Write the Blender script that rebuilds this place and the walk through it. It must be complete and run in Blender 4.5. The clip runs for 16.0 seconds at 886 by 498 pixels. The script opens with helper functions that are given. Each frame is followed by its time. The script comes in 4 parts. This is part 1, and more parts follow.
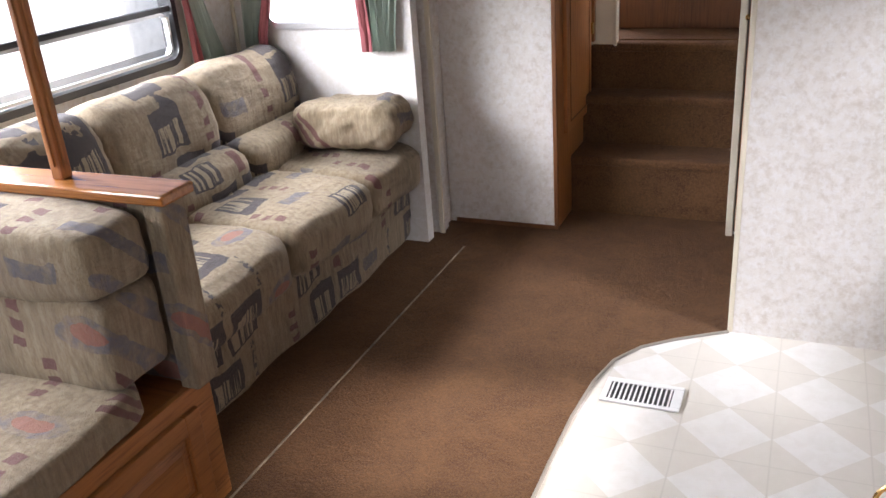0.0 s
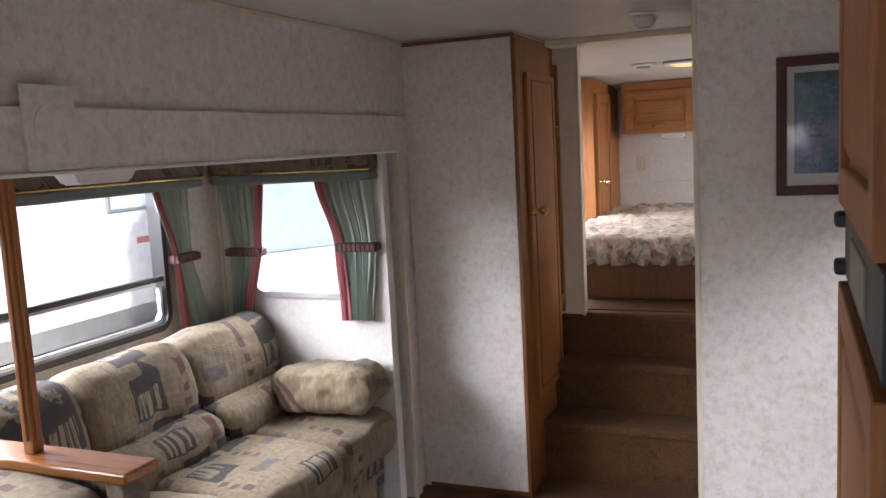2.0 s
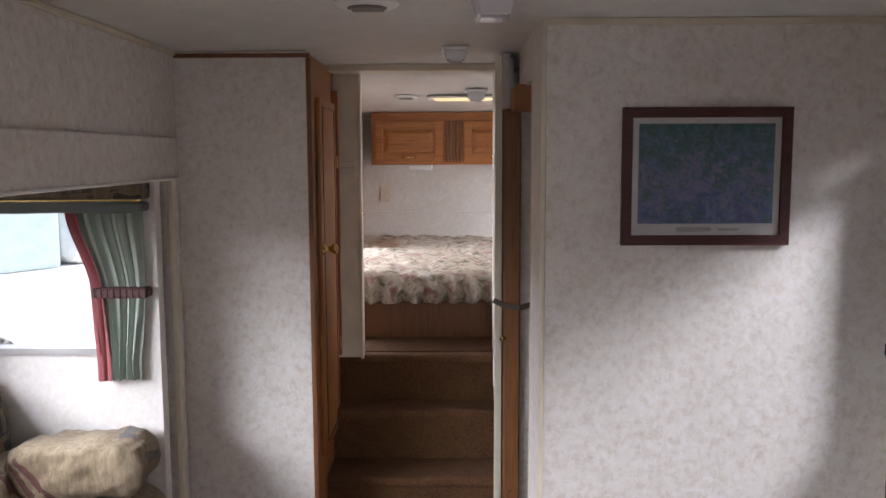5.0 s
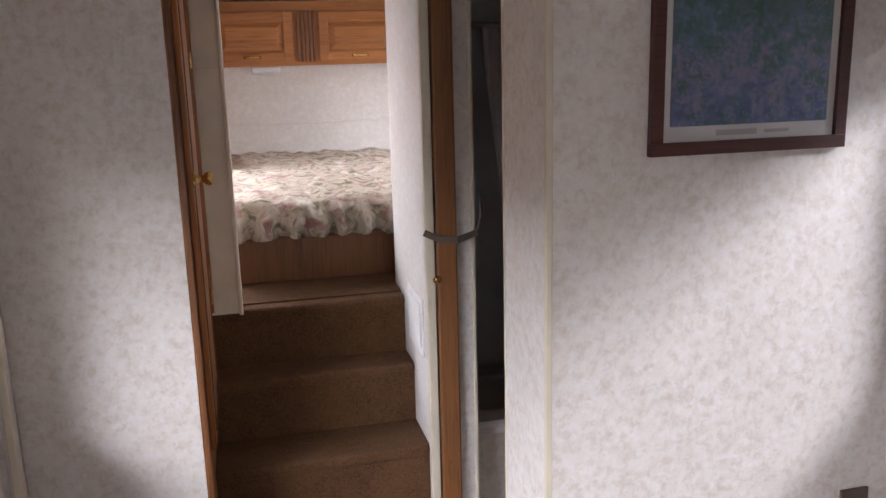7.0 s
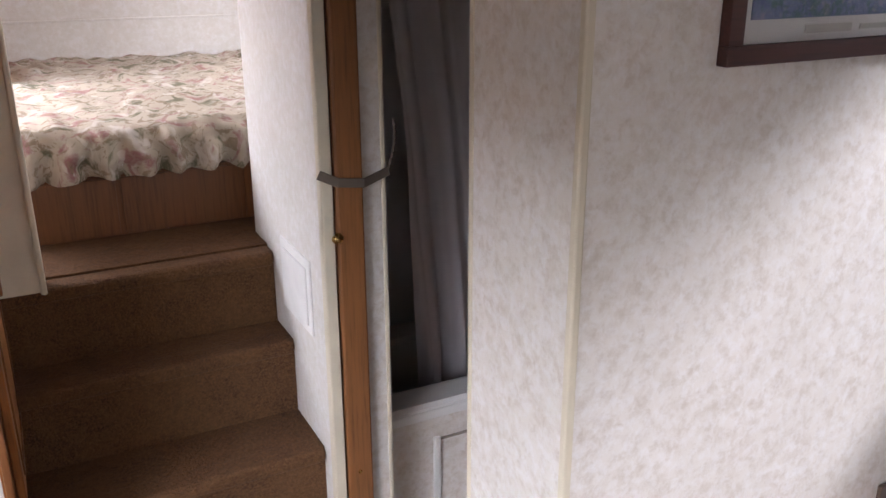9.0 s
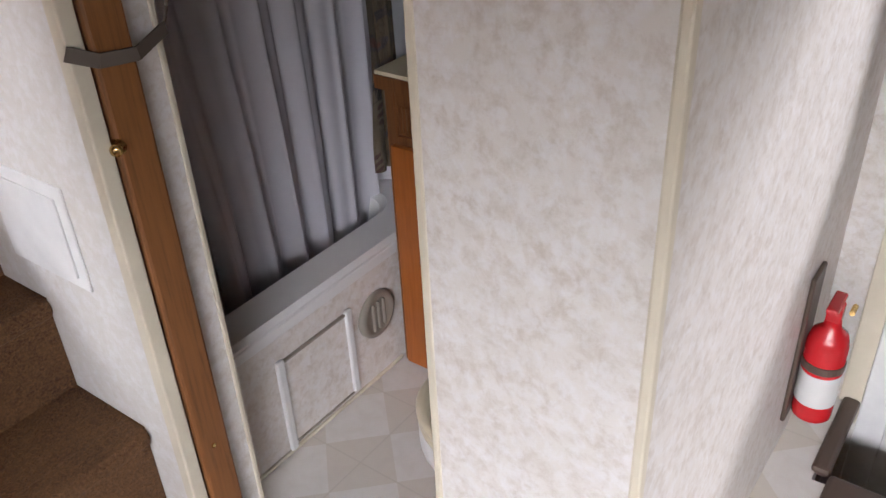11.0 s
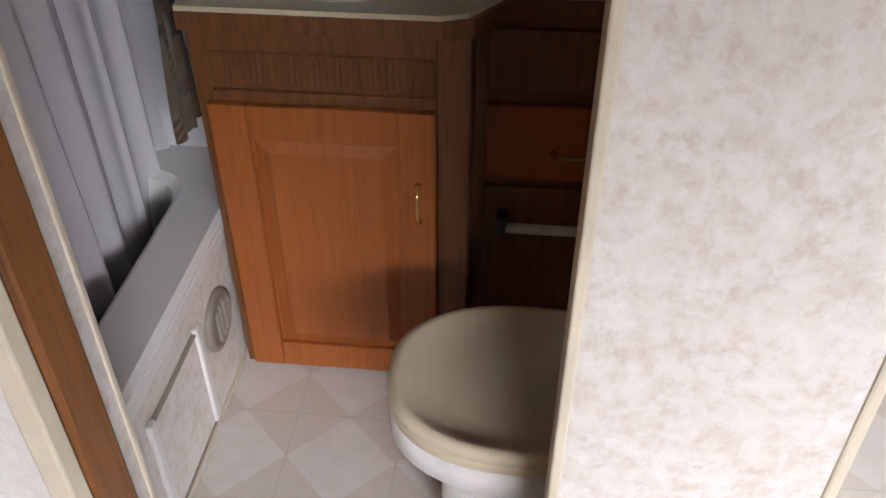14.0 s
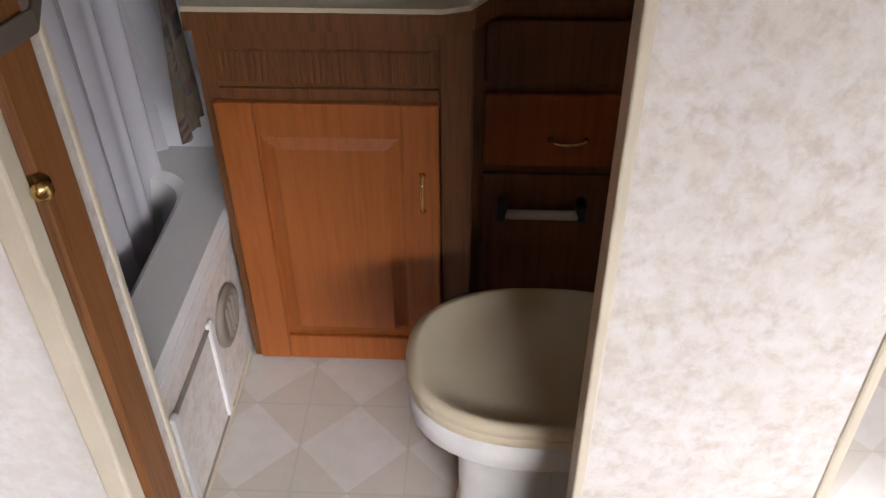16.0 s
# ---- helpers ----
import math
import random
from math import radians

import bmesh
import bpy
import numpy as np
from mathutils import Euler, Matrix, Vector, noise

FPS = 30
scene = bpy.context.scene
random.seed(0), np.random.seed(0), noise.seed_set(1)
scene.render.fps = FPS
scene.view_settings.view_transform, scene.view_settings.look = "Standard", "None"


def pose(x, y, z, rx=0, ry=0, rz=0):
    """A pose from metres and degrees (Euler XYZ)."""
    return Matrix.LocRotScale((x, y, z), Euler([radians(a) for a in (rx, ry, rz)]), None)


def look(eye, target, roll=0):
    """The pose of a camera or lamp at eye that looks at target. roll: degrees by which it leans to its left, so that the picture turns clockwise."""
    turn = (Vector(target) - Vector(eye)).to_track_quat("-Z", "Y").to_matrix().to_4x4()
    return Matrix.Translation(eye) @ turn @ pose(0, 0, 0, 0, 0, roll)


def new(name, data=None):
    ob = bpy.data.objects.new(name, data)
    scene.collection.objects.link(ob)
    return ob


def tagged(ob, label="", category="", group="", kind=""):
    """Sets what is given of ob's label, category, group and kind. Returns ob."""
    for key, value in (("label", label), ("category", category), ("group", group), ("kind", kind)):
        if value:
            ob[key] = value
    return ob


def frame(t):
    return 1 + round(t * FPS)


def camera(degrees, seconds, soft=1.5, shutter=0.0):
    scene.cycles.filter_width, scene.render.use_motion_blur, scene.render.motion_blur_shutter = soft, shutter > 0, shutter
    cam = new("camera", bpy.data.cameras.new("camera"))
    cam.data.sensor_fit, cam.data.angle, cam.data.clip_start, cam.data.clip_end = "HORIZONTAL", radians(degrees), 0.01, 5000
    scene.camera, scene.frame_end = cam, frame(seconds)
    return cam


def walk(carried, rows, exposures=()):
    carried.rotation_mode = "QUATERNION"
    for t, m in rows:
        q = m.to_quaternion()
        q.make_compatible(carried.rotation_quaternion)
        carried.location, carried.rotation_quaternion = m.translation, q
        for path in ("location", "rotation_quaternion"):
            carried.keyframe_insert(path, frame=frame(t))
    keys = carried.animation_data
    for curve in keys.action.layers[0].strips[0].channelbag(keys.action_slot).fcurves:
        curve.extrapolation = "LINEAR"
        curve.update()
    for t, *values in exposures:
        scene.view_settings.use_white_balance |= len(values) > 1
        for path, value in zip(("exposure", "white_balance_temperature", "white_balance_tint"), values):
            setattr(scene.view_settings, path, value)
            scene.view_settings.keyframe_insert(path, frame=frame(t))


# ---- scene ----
cam = camera(55.2, 16.0)
METRES, EYE, TILT, LEAN, TURN = 3.92, 1.496, 0.0, 0.0, 24.2
ROWS = [
    (0.0, 0.0, 0.0, 0.0, -1.69, -23.47, 3.9),
    (0.5, 0.0164, -0.0196, 0.0088, -1.32, -18.82, 2.69),
    (1.0, 0.019, -0.021, 0.014, -1.52, -14.68, 2.78),
    (1.5, 0.0226, -0.0249, 0.0232, -1.64, -10.83, 2.86),
    (2.0, 0.0246, -0.0254, 0.0303, -1.75, -7.08, 2.98),
    (2.5, 0.0198, -0.0238, 0.0364, -2.47, -4.75, 2.94),
    (3.0, 0.0128, -0.0158, 0.0377, -4.38, -4.01, 2.63),
    (3.5, -0.0083, 0.0023, 0.0423, -8.61, -5.04, 1.85),
    (4.0, -0.0523, 0.0223, 0.0477, -14.98, -5.73, 0.69),
    (6.5, -0.0845, 0.248, 0.0455, -33.59, -10.11, 1.72),
    (7.0, -0.092, 0.3115, 0.0363, -38.0, -12.78, 1.46),
    (7.5, -0.0722, 0.3598, 0.0275, -39.86, -14.03, 0.9),
    (8.0, -0.0382, 0.4072, 0.0265, -41.35, -15.74, 0.59),
    (8.5, -0.0203, 0.4555, 0.0188, -45.28, -17.2, 0.29),
    (9.0, -0.0173, 0.5044, 0.0181, -51.49, -19.33, 0.2),
    (9.5, -0.0064, 0.5426, 0.0095, -56.56, -21.98, -0.44),
    (10.0, 0.0121, 0.5741, 0.0022, -61.22, -25.08, -0.26),
]
BATH = [
    (12.3, (-0.863, 2.804, 1.393), (0.597, 3.415, 0.17), -5.3),
    (12.5, (-0.8, 2.793, 1.374), (0.654, 3.438, 0.162), -5.9),
    (13, (-0.746, 2.872, 1.301), (0.757, 3.449, 0.114), -3.9),
    (13.5, (-0.766, 3.018, 1.334), (0.766, 3.321, 0.085), -1.4),
    (14, (-0.79, 3.11, 1.345), (0.773, 3.263, 0.108), 0.1),
    (14.5, (-0.822, 3.166, 1.321), (0.709, 3.262, 0.038), -1.0),
    (15, (-0.842, 3.156, 1.331), (0.599, 3.27, -0.051), -2.7),
    (15.5, (-0.857, 3.159, 1.358), (0.583, 3.258, -0.026), -2.0),
    (16, (-0.842, 3.177, 1.357), (0.724, 3.256, 0.115), -0.5),
]
walk(cam, [(t, pose(0, 0, EYE, TILT, LEAN, TURN) @ pose(METRES * x, METRES * y, METRES * z, 90 + pitch, roll, yaw)) for t, x, y, z, yaw, pitch, roll in ROWS]
     + [(t, look(eye, aim, lean)) for t, eye, aim, lean in BATH],
     [(0.0, 0.5, 6300, 18), (0.8, 0.32, 6300, 18), (1.5, 0.15, 6300, 19), (2.5, 0.1, 6250, 19), (4.2, 0.05, 6200, 18), (6.3, 0.3, 6300, 21),
      (8.0, 0.45, 6300, 21), (10.2, 0.5, 6350, 20), (12.3, 0.3, 6450, 18), (13.0, 0.3, 6450, 18), (14.0, 0.65, 6550, 19), (16.0, 0.65, 6650, 19)])

# ---- light ----
world = bpy.data.worlds.new("sky")
scene.world = world
world.use_nodes = True
wn = world.node_tree
sky = wn.nodes.new("ShaderNodeTexSky")
sky.sky_type, sky.sun_disc = "NISHITA", False
sky.sun_elevation, sky.sun_rotation = radians(36), radians(79)
wn.links.new(sky.outputs[0], wn.nodes["Background"].inputs[0])
wn.nodes["Background"].inputs[1].default_value = 0.15


def lamp(name, kind, m, energy, color=(1, 1, 1), size=(1, 1)):
    data = bpy.data.lights.new(name, kind)
    data.energy, data.color = energy, color
    if kind == "AREA":
        data.shape, data.size, data.size_y = "RECTANGLE", size[0], size[1]
    ob = new(name, data)
    ob.matrix_world = m
    return ob


sun = lamp("sun", "SUN", look((8, 1.6, 6), (0, 0, 0)), 4.8, (1, 0.97, 0.92))
sun.data.angle = radians(6)
# added area lamps for sky light outside each window and the entry door
lamp("skylight_slide", "AREA", look((-3.6, 1.9, 2.1), (-1.2, 2.2, 0.9)), 360, (0.95, 0.98, 1), (2.4, 1.2))
# added fill at the dinette window, which stays out of view
lamp("skylight_dinette", "AREA", look((-3.6, -0.2, 2.1), (-1.2, 0.6, 0.9)), 140, (0.95, 0.98, 1), (1.6, 1.2))
lamp("skylight_slide_end", "AREA", look((-1.95, 4.05, 2.05), (-1.7, 2.6, 0.7)), 60, (0.95, 0.98, 1), (0.8, 0.7))
lamp("skylight_door", "AREA", look((2.3, 1.55, 2.6), (0.5, 2.6, 1.0)), 95, (0.95, 0.98, 1), (0.45, 0.45))
# added fills at the rear and bedroom openings, all out of view
lamp("skylight_rear", "AREA", look((-0.6, -3.0, 1.9), (-0.6, 1.5, 0.9)), 40, (0.96, 0.98, 1), (1.8, 1.0))
lamp("skylight_bed_left", "AREA", look((-2.0, 5.0, 1.75), (-0.4, 5.0, 1.1)), 62, (0.96, 0.98, 1), (0.8, 0.6))
lamp("skylight_bed_right", "AREA", look((1.6, 5.2, 1.75), (0, 5.2, 1.1)), 62, (0.96, 0.98, 1), (0.8, 0.6))


# ---- materials ----
def material(name, rough=0.6, metal=0.0):
    m = bpy.data.materials.new(name)
    m.use_nodes = True
    b = m.node_tree.nodes["Principled BSDF"]
    b.inputs["Roughness"].default_value, b.inputs["Metallic"].default_value = rough, metal
    return m, m.node_tree, b


def mix(t, fac, a, b, mode="MIX"):
    n = t.nodes.new("ShaderNodeMix")
    n.data_type, n.blend_type = "RGBA", mode
    for i, v in ((0, fac), (6, a), (7, b)):
        if isinstance(v, bpy.types.NodeSocket):
            t.links.new(v, n.inputs[i])
        else:
            n.inputs[i].default_value = v if i == 0 else (*v, 1)
    return n.outputs[2]


def math_node(t, op, a, b=0.0, c=0.0):
    n = t.nodes.new("ShaderNodeMath")
    n.operation = op
    for i, v in enumerate((a, b, c)):
        if isinstance(v, bpy.types.NodeSocket):
            t.links.new(v, n.inputs[i])
        else:
            n.inputs[i].default_value = v
    return n.outputs[0]


def coords(t, scale=(1, 1, 1)):
    g = t.nodes.new("ShaderNodeNewGeometry")
    m = t.nodes.new("ShaderNodeMapping")
    m.inputs["Scale"].default_value = scale
    t.links.new(g.outputs["Position"], m.inputs["Vector"])
    return m.outputs[0]


def noise_tex(t, scale, vec, detail=4.0, rough=0.55, distort=0.0):
    n = t.nodes.new("ShaderNodeTexNoise")
    n.inputs["Scale"].default_value, n.inputs["Detail"].default_value = scale, detail
    n.inputs["Roughness"].default_value, n.inputs["Distortion"].default_value = rough, distort
    t.links.new(vec, n.inputs["Vector"])
    return n.outputs["Fac"]


def ramp(t, fac, stops, constant=False):
    r = t.nodes.new("ShaderNodeValToRGB")
    e = r.color_ramp.elements
    r.color_ramp.interpolation = "CONSTANT" if constant else "LINEAR"
    while len(e) < len(stops):
        e.new(0.5)
    for el, (p, c) in zip(e, stops):
        el.position, el.color = p, (*c, 1) if not isinstance(c, (int, float)) else (c, c, c, 1)
    t.links.new(fac, r.inputs[0])
    return r.outputs[0]


def relief(t, b, height, strength=0.3, distance=0.01):
    n = t.nodes.new("ShaderNodeBump")
    n.inputs["Strength"].default_value, n.inputs["Distance"].default_value = strength, distance
    t.links.new(height, n.inputs["Height"])
    t.links.new(n.outputs[0], b.inputs["Normal"])


def paint(name, color, rough=0.5, metal=0.0, wear=0.06):
    m, t, b = material(name, rough, metal)
    v = coords(t)
    f = noise_tex(t, 9, v, 5)
    g = noise_tex(t, 120, v, 2)
    c = mix(t, ramp(t, f, ((0.3, 0.0), (0.75, 1.0))), tuple(x * (1 - 2 * wear) for x in color), tuple(min(1, x * (1 + wear)) for x in color))
    t.links.new(c, b.inputs["Base Color"])
    t.links.new(math_node(t, "MULTIPLY_ADD", f, 4 * wear, rough - 2 * wear), b.inputs["Roughness"])
    relief(t, b, g, 0.04, 0.002)
    return m


def wallpaper(name, base=(0.70, 0.665, 0.62), dark=(0.46, 0.385, 0.31)):
    m, t, b = material(name, 0.55)
    v = coords(t)
    big = ramp(t, noise_tex(t, 7, v, 4), ((0.35, 0.0), (0.7, 1.0)))
    blot = ramp(t, noise_tex(t, 34, v, 6, 0.72, 0.25), ((0.44, 0.0), (0.66, 1.0)))
    pale = ramp(t, noise_tex(t, 44, v, 5, 0.68, 0.25), ((0.46, 0.0), (0.62, 1.0)))
    c = mix(t, math_node(t, "MULTIPLY", blot, 0.55), base, dark)
    c = mix(t, math_node(t, "MULTIPLY", pale, 0.5), c, (0.78, 0.78, 0.79))
    c = mix(t, math_node(t, "MULTIPLY", big, 0.22), c, (0.52, 0.47, 0.40))
    t.links.new(c, b.inputs["Base Color"])
    relief(t, b, noise_tex(t, 180, v, 3), 0.12, 0.002)
    return m


def oak(name, light=(0.345, 0.135, 0.036), dark=(0.18, 0.06, 0.015), axis="z", rough=0.48):
    m, t, b = material(name, rough)
    s = {"x": (0.05, 1, 1), "y": (1, 0.05, 1), "z": (1, 1, 0.05)}[axis]
    v = coords(t, s)
    fine = noise_tex(t, 150, v, 4, 0.6)
    cath = t.nodes.new("ShaderNodeTexWave")
    cath.wave_type, cath.rings_direction = "RINGS", "SPHERICAL"
    cath.inputs["Scale"].default_value, cath.inputs["Distortion"].default_value, cath.inputs["Detail"].default_value = 9, 9, 3
    t.links.new(v, cath.inputs["Vector"])
    f = math_node(t, "ADD", math_node(t, "MULTIPLY", fine, 0.88), math_node(t, "MULTIPLY", cath.outputs["Fac"], 0.12))
    c = ramp(t, f, ((0.25, dark), (0.5, light), (0.85, tuple(min(1, x * 1.25) for x in light))))
    info = t.nodes.new("ShaderNodeObjectInfo")
    c = mix(t, math_node(t, "MULTIPLY", info.outputs["Random"], 0.25), c, dark)
    t.links.new(c, b.inputs["Base Color"])
    relief(t, b, f, 0.12, 0.002)
    return m


def carpet(name, a, d):
    m, t, b = material(name, 0.95)
    v = coords(t)
    f = noise_tex(t, 190, v, 3, 0.75)
    nap = math_node(t, "ADD", math_node(t, "MULTIPLY", noise_tex(t, 6, v, 5, 0.6, 0.6), 0.6), math_node(t, "MULTIPLY", noise_tex(t, 24, v, 4, 0.65, 0.8), 0.4))
    blot = ramp(t, nap, ((0.38, 0.0), (0.62, 1.0)))
    tuft = noise_tex(t, 90, v, 3)
    c = mix(t, blot, d, a)
    c = mix(t, ramp(t, f, ((0.35, 0.0), (0.65, 1.0))), c, tuple(x * 1.15 for x in a))
    c = mix(t, ramp(t, tuft, ((0.38, 0.28), (0.6, 0.0))), c, d)
    t.links.new(c, b.inputs["Base Color"])
    relief(t, b, math_node(t, "ADD", f, math_node(t, "ADD", tuft, blot)), 0.7, 0.009)
    return m


def vinyl(name, cell=0.252, x0=0.259, y0=3.268):
    # printed squares with a lighter diamond in each
    m, t, b = material(name, 0.3)
    v = coords(t)
    s = t.nodes.new("ShaderNodeSeparateXYZ")
    t.links.new(v, s.inputs[0])
    u = math_node(t, "ABSOLUTE", math_node(t, "SUBTRACT", math_node(t, "FRACT", math_node(t, "DIVIDE", math_node(t, "SUBTRACT", s.outputs[0], x0 - 20 * cell), cell)), 0.5))
    w = math_node(t, "ABSOLUTE", math_node(t, "SUBTRACT", math_node(t, "FRACT", math_node(t, "DIVIDE", math_node(t, "SUBTRACT", s.outputs[1], y0 - 40 * cell), cell)), 0.5))
    d = math_node(t, "ADD", u, w)
    diamond = ramp(t, d, ((0.492, 1.0), (0.5, 0.0)))
    line = ramp(t, math_node(t, "MAXIMUM", u, w), ((0.488, 0.0), (0.494, 1.0)))
    mot = noise_tex(t, 22, v, 5, 0.6, 0.5)
    c = mix(t, diamond, (0.64, 0.60, 0.53), (0.72, 0.70, 0.66))
    c = mix(t, math_node(t, "MULTIPLY", line, 0.35), c, (0.45, 0.42, 0.36))
    c = mix(t, math_node(t, "MULTIPLY", ramp(t, mot, ((0.4, 0.0), (0.65, 1.0))), 0.3), c, (0.58, 0.54, 0.47))
    t.links.new(c, b.inputs["Base Color"])
    relief(t, b, math_node(t, "ADD", mot, line), 0.08, 0.002)
    return m


def tapestry(name, along="y", shade=1.0, cell=(0.2, 0.15)):
    """Woven upholstery: straw ground with fringed charcoal blocks, rows of plum squares and rust and slate motifs."""
    m, t, b = material(name, 0.92)
    v = coords(t)
    sep = t.nodes.new("ShaderNodeSeparateXYZ")
    t.links.new(v, sep.inputs[0])
    px, py, pz = sep.outputs
    one, two = (py, px) if along == "y" else (px, py)
    w1 = math_node(t, "MULTIPLY", math_node(t, "SUBTRACT", noise_tex(t, 9, v, 3), 0.5), 0.05)
    w2 = math_node(t, "MULTIPLY", math_node(t, "SUBTRACT", noise_tex(t, 11, coords(t, (1.3, 0.9, 1.1)), 3), 0.5), 0.05)
    u = math_node(t, "DIVIDE", math_node(t, "ADD", math_node(t, "ADD", one, w1), 20.0), cell[0])
    w = math_node(t, "DIVIDE", math_node(t, "ADD", math_node(t, "ADD", math_node(t, "ADD", two, pz), w2), 20.0), cell[1])
    row = math_node(t, "FLOOR", w)
    u = math_node(t, "ADD", u, math_node(t, "MULTIPLY", row, 0.37))
    fu, fw = math_node(t, "FRACT", u), math_node(t, "FRACT", w)
    key = t.nodes.new("ShaderNodeCombineXYZ")
    t.links.new(math_node(t, "FLOOR", u), key.inputs[0])
    t.links.new(row, key.inputs[1])
    rnd = t.nodes.new("ShaderNodeTexWhiteNoise")
    rnd.noise_dimensions = "2D"
    t.links.new(key.outputs[0], rnd.inputs["Vector"])
    r = math_node(t, "MULTIPLY", rnd.outputs["Value"], 1.0 if along == "y" else 0.72)

    def between(x, lo, hi):
        return math_node(t, "MULTIPLY", math_node(t, "GREATER_THAN", x, lo), math_node(t, "LESS_THAN", x, hi))

    def both(*f):
        out = f[0]
        for x in f[1:]:
            out = math_node(t, "MULTIPLY", out, x)
        return out
    slub = noise_tex(t, 55, coords(t, (1, 1, 0.18)), 4, 0.65)
    ground = ramp(t, slub, ((0.3, tuple(shade * x for x in (0.18, 0.137, 0.085))), (0.52, tuple(shade * x for x in (0.31, 0.24, 0.148))), (0.72, tuple(shade * x for x in (0.40, 0.335, 0.235)))))
    soft = ramp(t, noise_tex(t, 4, v, 3), ((0.35, 0.0), (0.7, 0.45)))
    c = mix(t, soft, ground, tuple(shade * x for x in (0.185, 0.145, 0.10)))
    # charcoal blocks with a fringe of straw threads
    block = both(between(r, 0.0, 0.2), between(fu, 0.06, 0.86), between(fw, 0.1, 0.94))
    line = t.nodes.new("ShaderNodeCombineXYZ")
    t.links.new(one, line.inputs[0])
    t.links.new(math_node(t, "MULTIPLY", w, 0.004), line.inputs[1])
    thread = math_node(t, "GREATER_THAN", noise_tex(t, 120, line.outputs[0], 2), 0.47)
    fringe = both(block, between(fu, 0.16, 0.74), between(fw, 0.14, 0.66), thread)
    c = mix(t, block, c, tuple(shade * x for x in (0.04, 0.036, 0.042)))
    c = mix(t, fringe, c, tuple(shade * x for x in (0.33, 0.27, 0.18)))
    # plum squares in a row
    third = math_node(t, "FRACT", math_node(t, "MULTIPLY", fw, 3.0))
    plum = both(between(r, 0.2, 0.44), between(fu, 0.36, 0.56), between(third, 0.22, 0.78))
    c = mix(t, math_node(t, "MULTIPLY", plum, 0.9), c, tuple(shade * x for x in (0.13, 0.04, 0.042)))
    # rust ovals ringed in slate
    du, dw = math_node(t, "SUBTRACT", fu, 0.5), math_node(t, "SUBTRACT", fw, 0.5)
    rad = math_node(t, "SQRT", math_node(t, "ADD", math_node(t, "MULTIPLY", du, du), math_node(t, "MULTIPLY", math_node(t, "MULTIPLY", dw, dw), 2.2)))
    oval = between(r, 0.44, 0.58)
    c = mix(t, both(oval, math_node(t, "LESS_THAN", rad, 0.44), ramp(t, noise_tex(t, 28, v, 3), ((0.4, 0.2), (0.6, 0.85)))), c, tuple(shade * x for x in (0.13, 0.125, 0.16)))
    c = mix(t, both(oval, math_node(t, "LESS_THAN", rad, 0.24), 0.8), c, tuple(shade * x for x in (0.33, 0.12, 0.085)))
    # slate bands
    band = both(between(r, 0.58, 0.7), between(fw, 0.3, 0.62), between(fu, 0.04, 0.7))
    c = mix(t, both(band, ramp(t, noise_tex(t, 40, v, 3), ((0.35, 0.4), (0.55, 0.9)))), c, tuple(shade * x for x in (0.105, 0.10, 0.125)))
    # short dark stitches
    stitch = both(between(r, 0.7, 0.88), between(fu, 0.2, 0.3), math_node(t, "GREATER_THAN", noise_tex(t, 60, v, 2), 0.5))
    c = mix(t, stitch, c, tuple(shade * x for x in (0.07, 0.06, 0.06)))
    weave = noise_tex(t, 260, coords(t, (1, 1, 0.4)), 3, 0.7)
    c = mix(t, ramp(t, weave, ((0.35, 0.35), (0.62, 0.0))), c, (0.16, 0.12, 0.08))
    t.links.new(c, b.inputs["Base Color"])
    b.inputs["Sheen Weight"].default_value = 0.1
    relief(t, b, math_node(t, "ADD", weave, math_node(t, "MULTIPLY", noise_tex(t, 13, coords(t, (1, 0.45, 1)), 3), 4.0)), 0.5, 0.012)
    return m


def floral(name, a=(0.54, 0.475, 0.38)):
    m, t, b = material(name, 0.9)
    v = coords(t)
    c = ramp(t, noise_tex(t, 7, v, 5, 0.62, 1.4), ((0.38, (0.2, 0.19, 0.12)), (0.45, a), (0.56, a), (0.64, (0.38, 0.19, 0.19)), (0.72, (0.46, 0.36, 0.24))))
    c = mix(t, ramp(t, noise_tex(t, 19, v, 3, 0.6, 1.5), ((0.56, 0.0), (0.62, 0.75))), c, (0.27, 0.2, 0.13))
    c = mix(t, ramp(t, noise_tex(t, 15, v, 3, 0.5, 1.0), ((0.58, 0.0), (0.66, 0.8))), c, (0.72, 0.68, 0.62))
    t.links.new(c, b.inputs["Base Color"])
    relief(t, b, noise_tex(t, 60, v, 4), 0.3, 0.005)
    return m


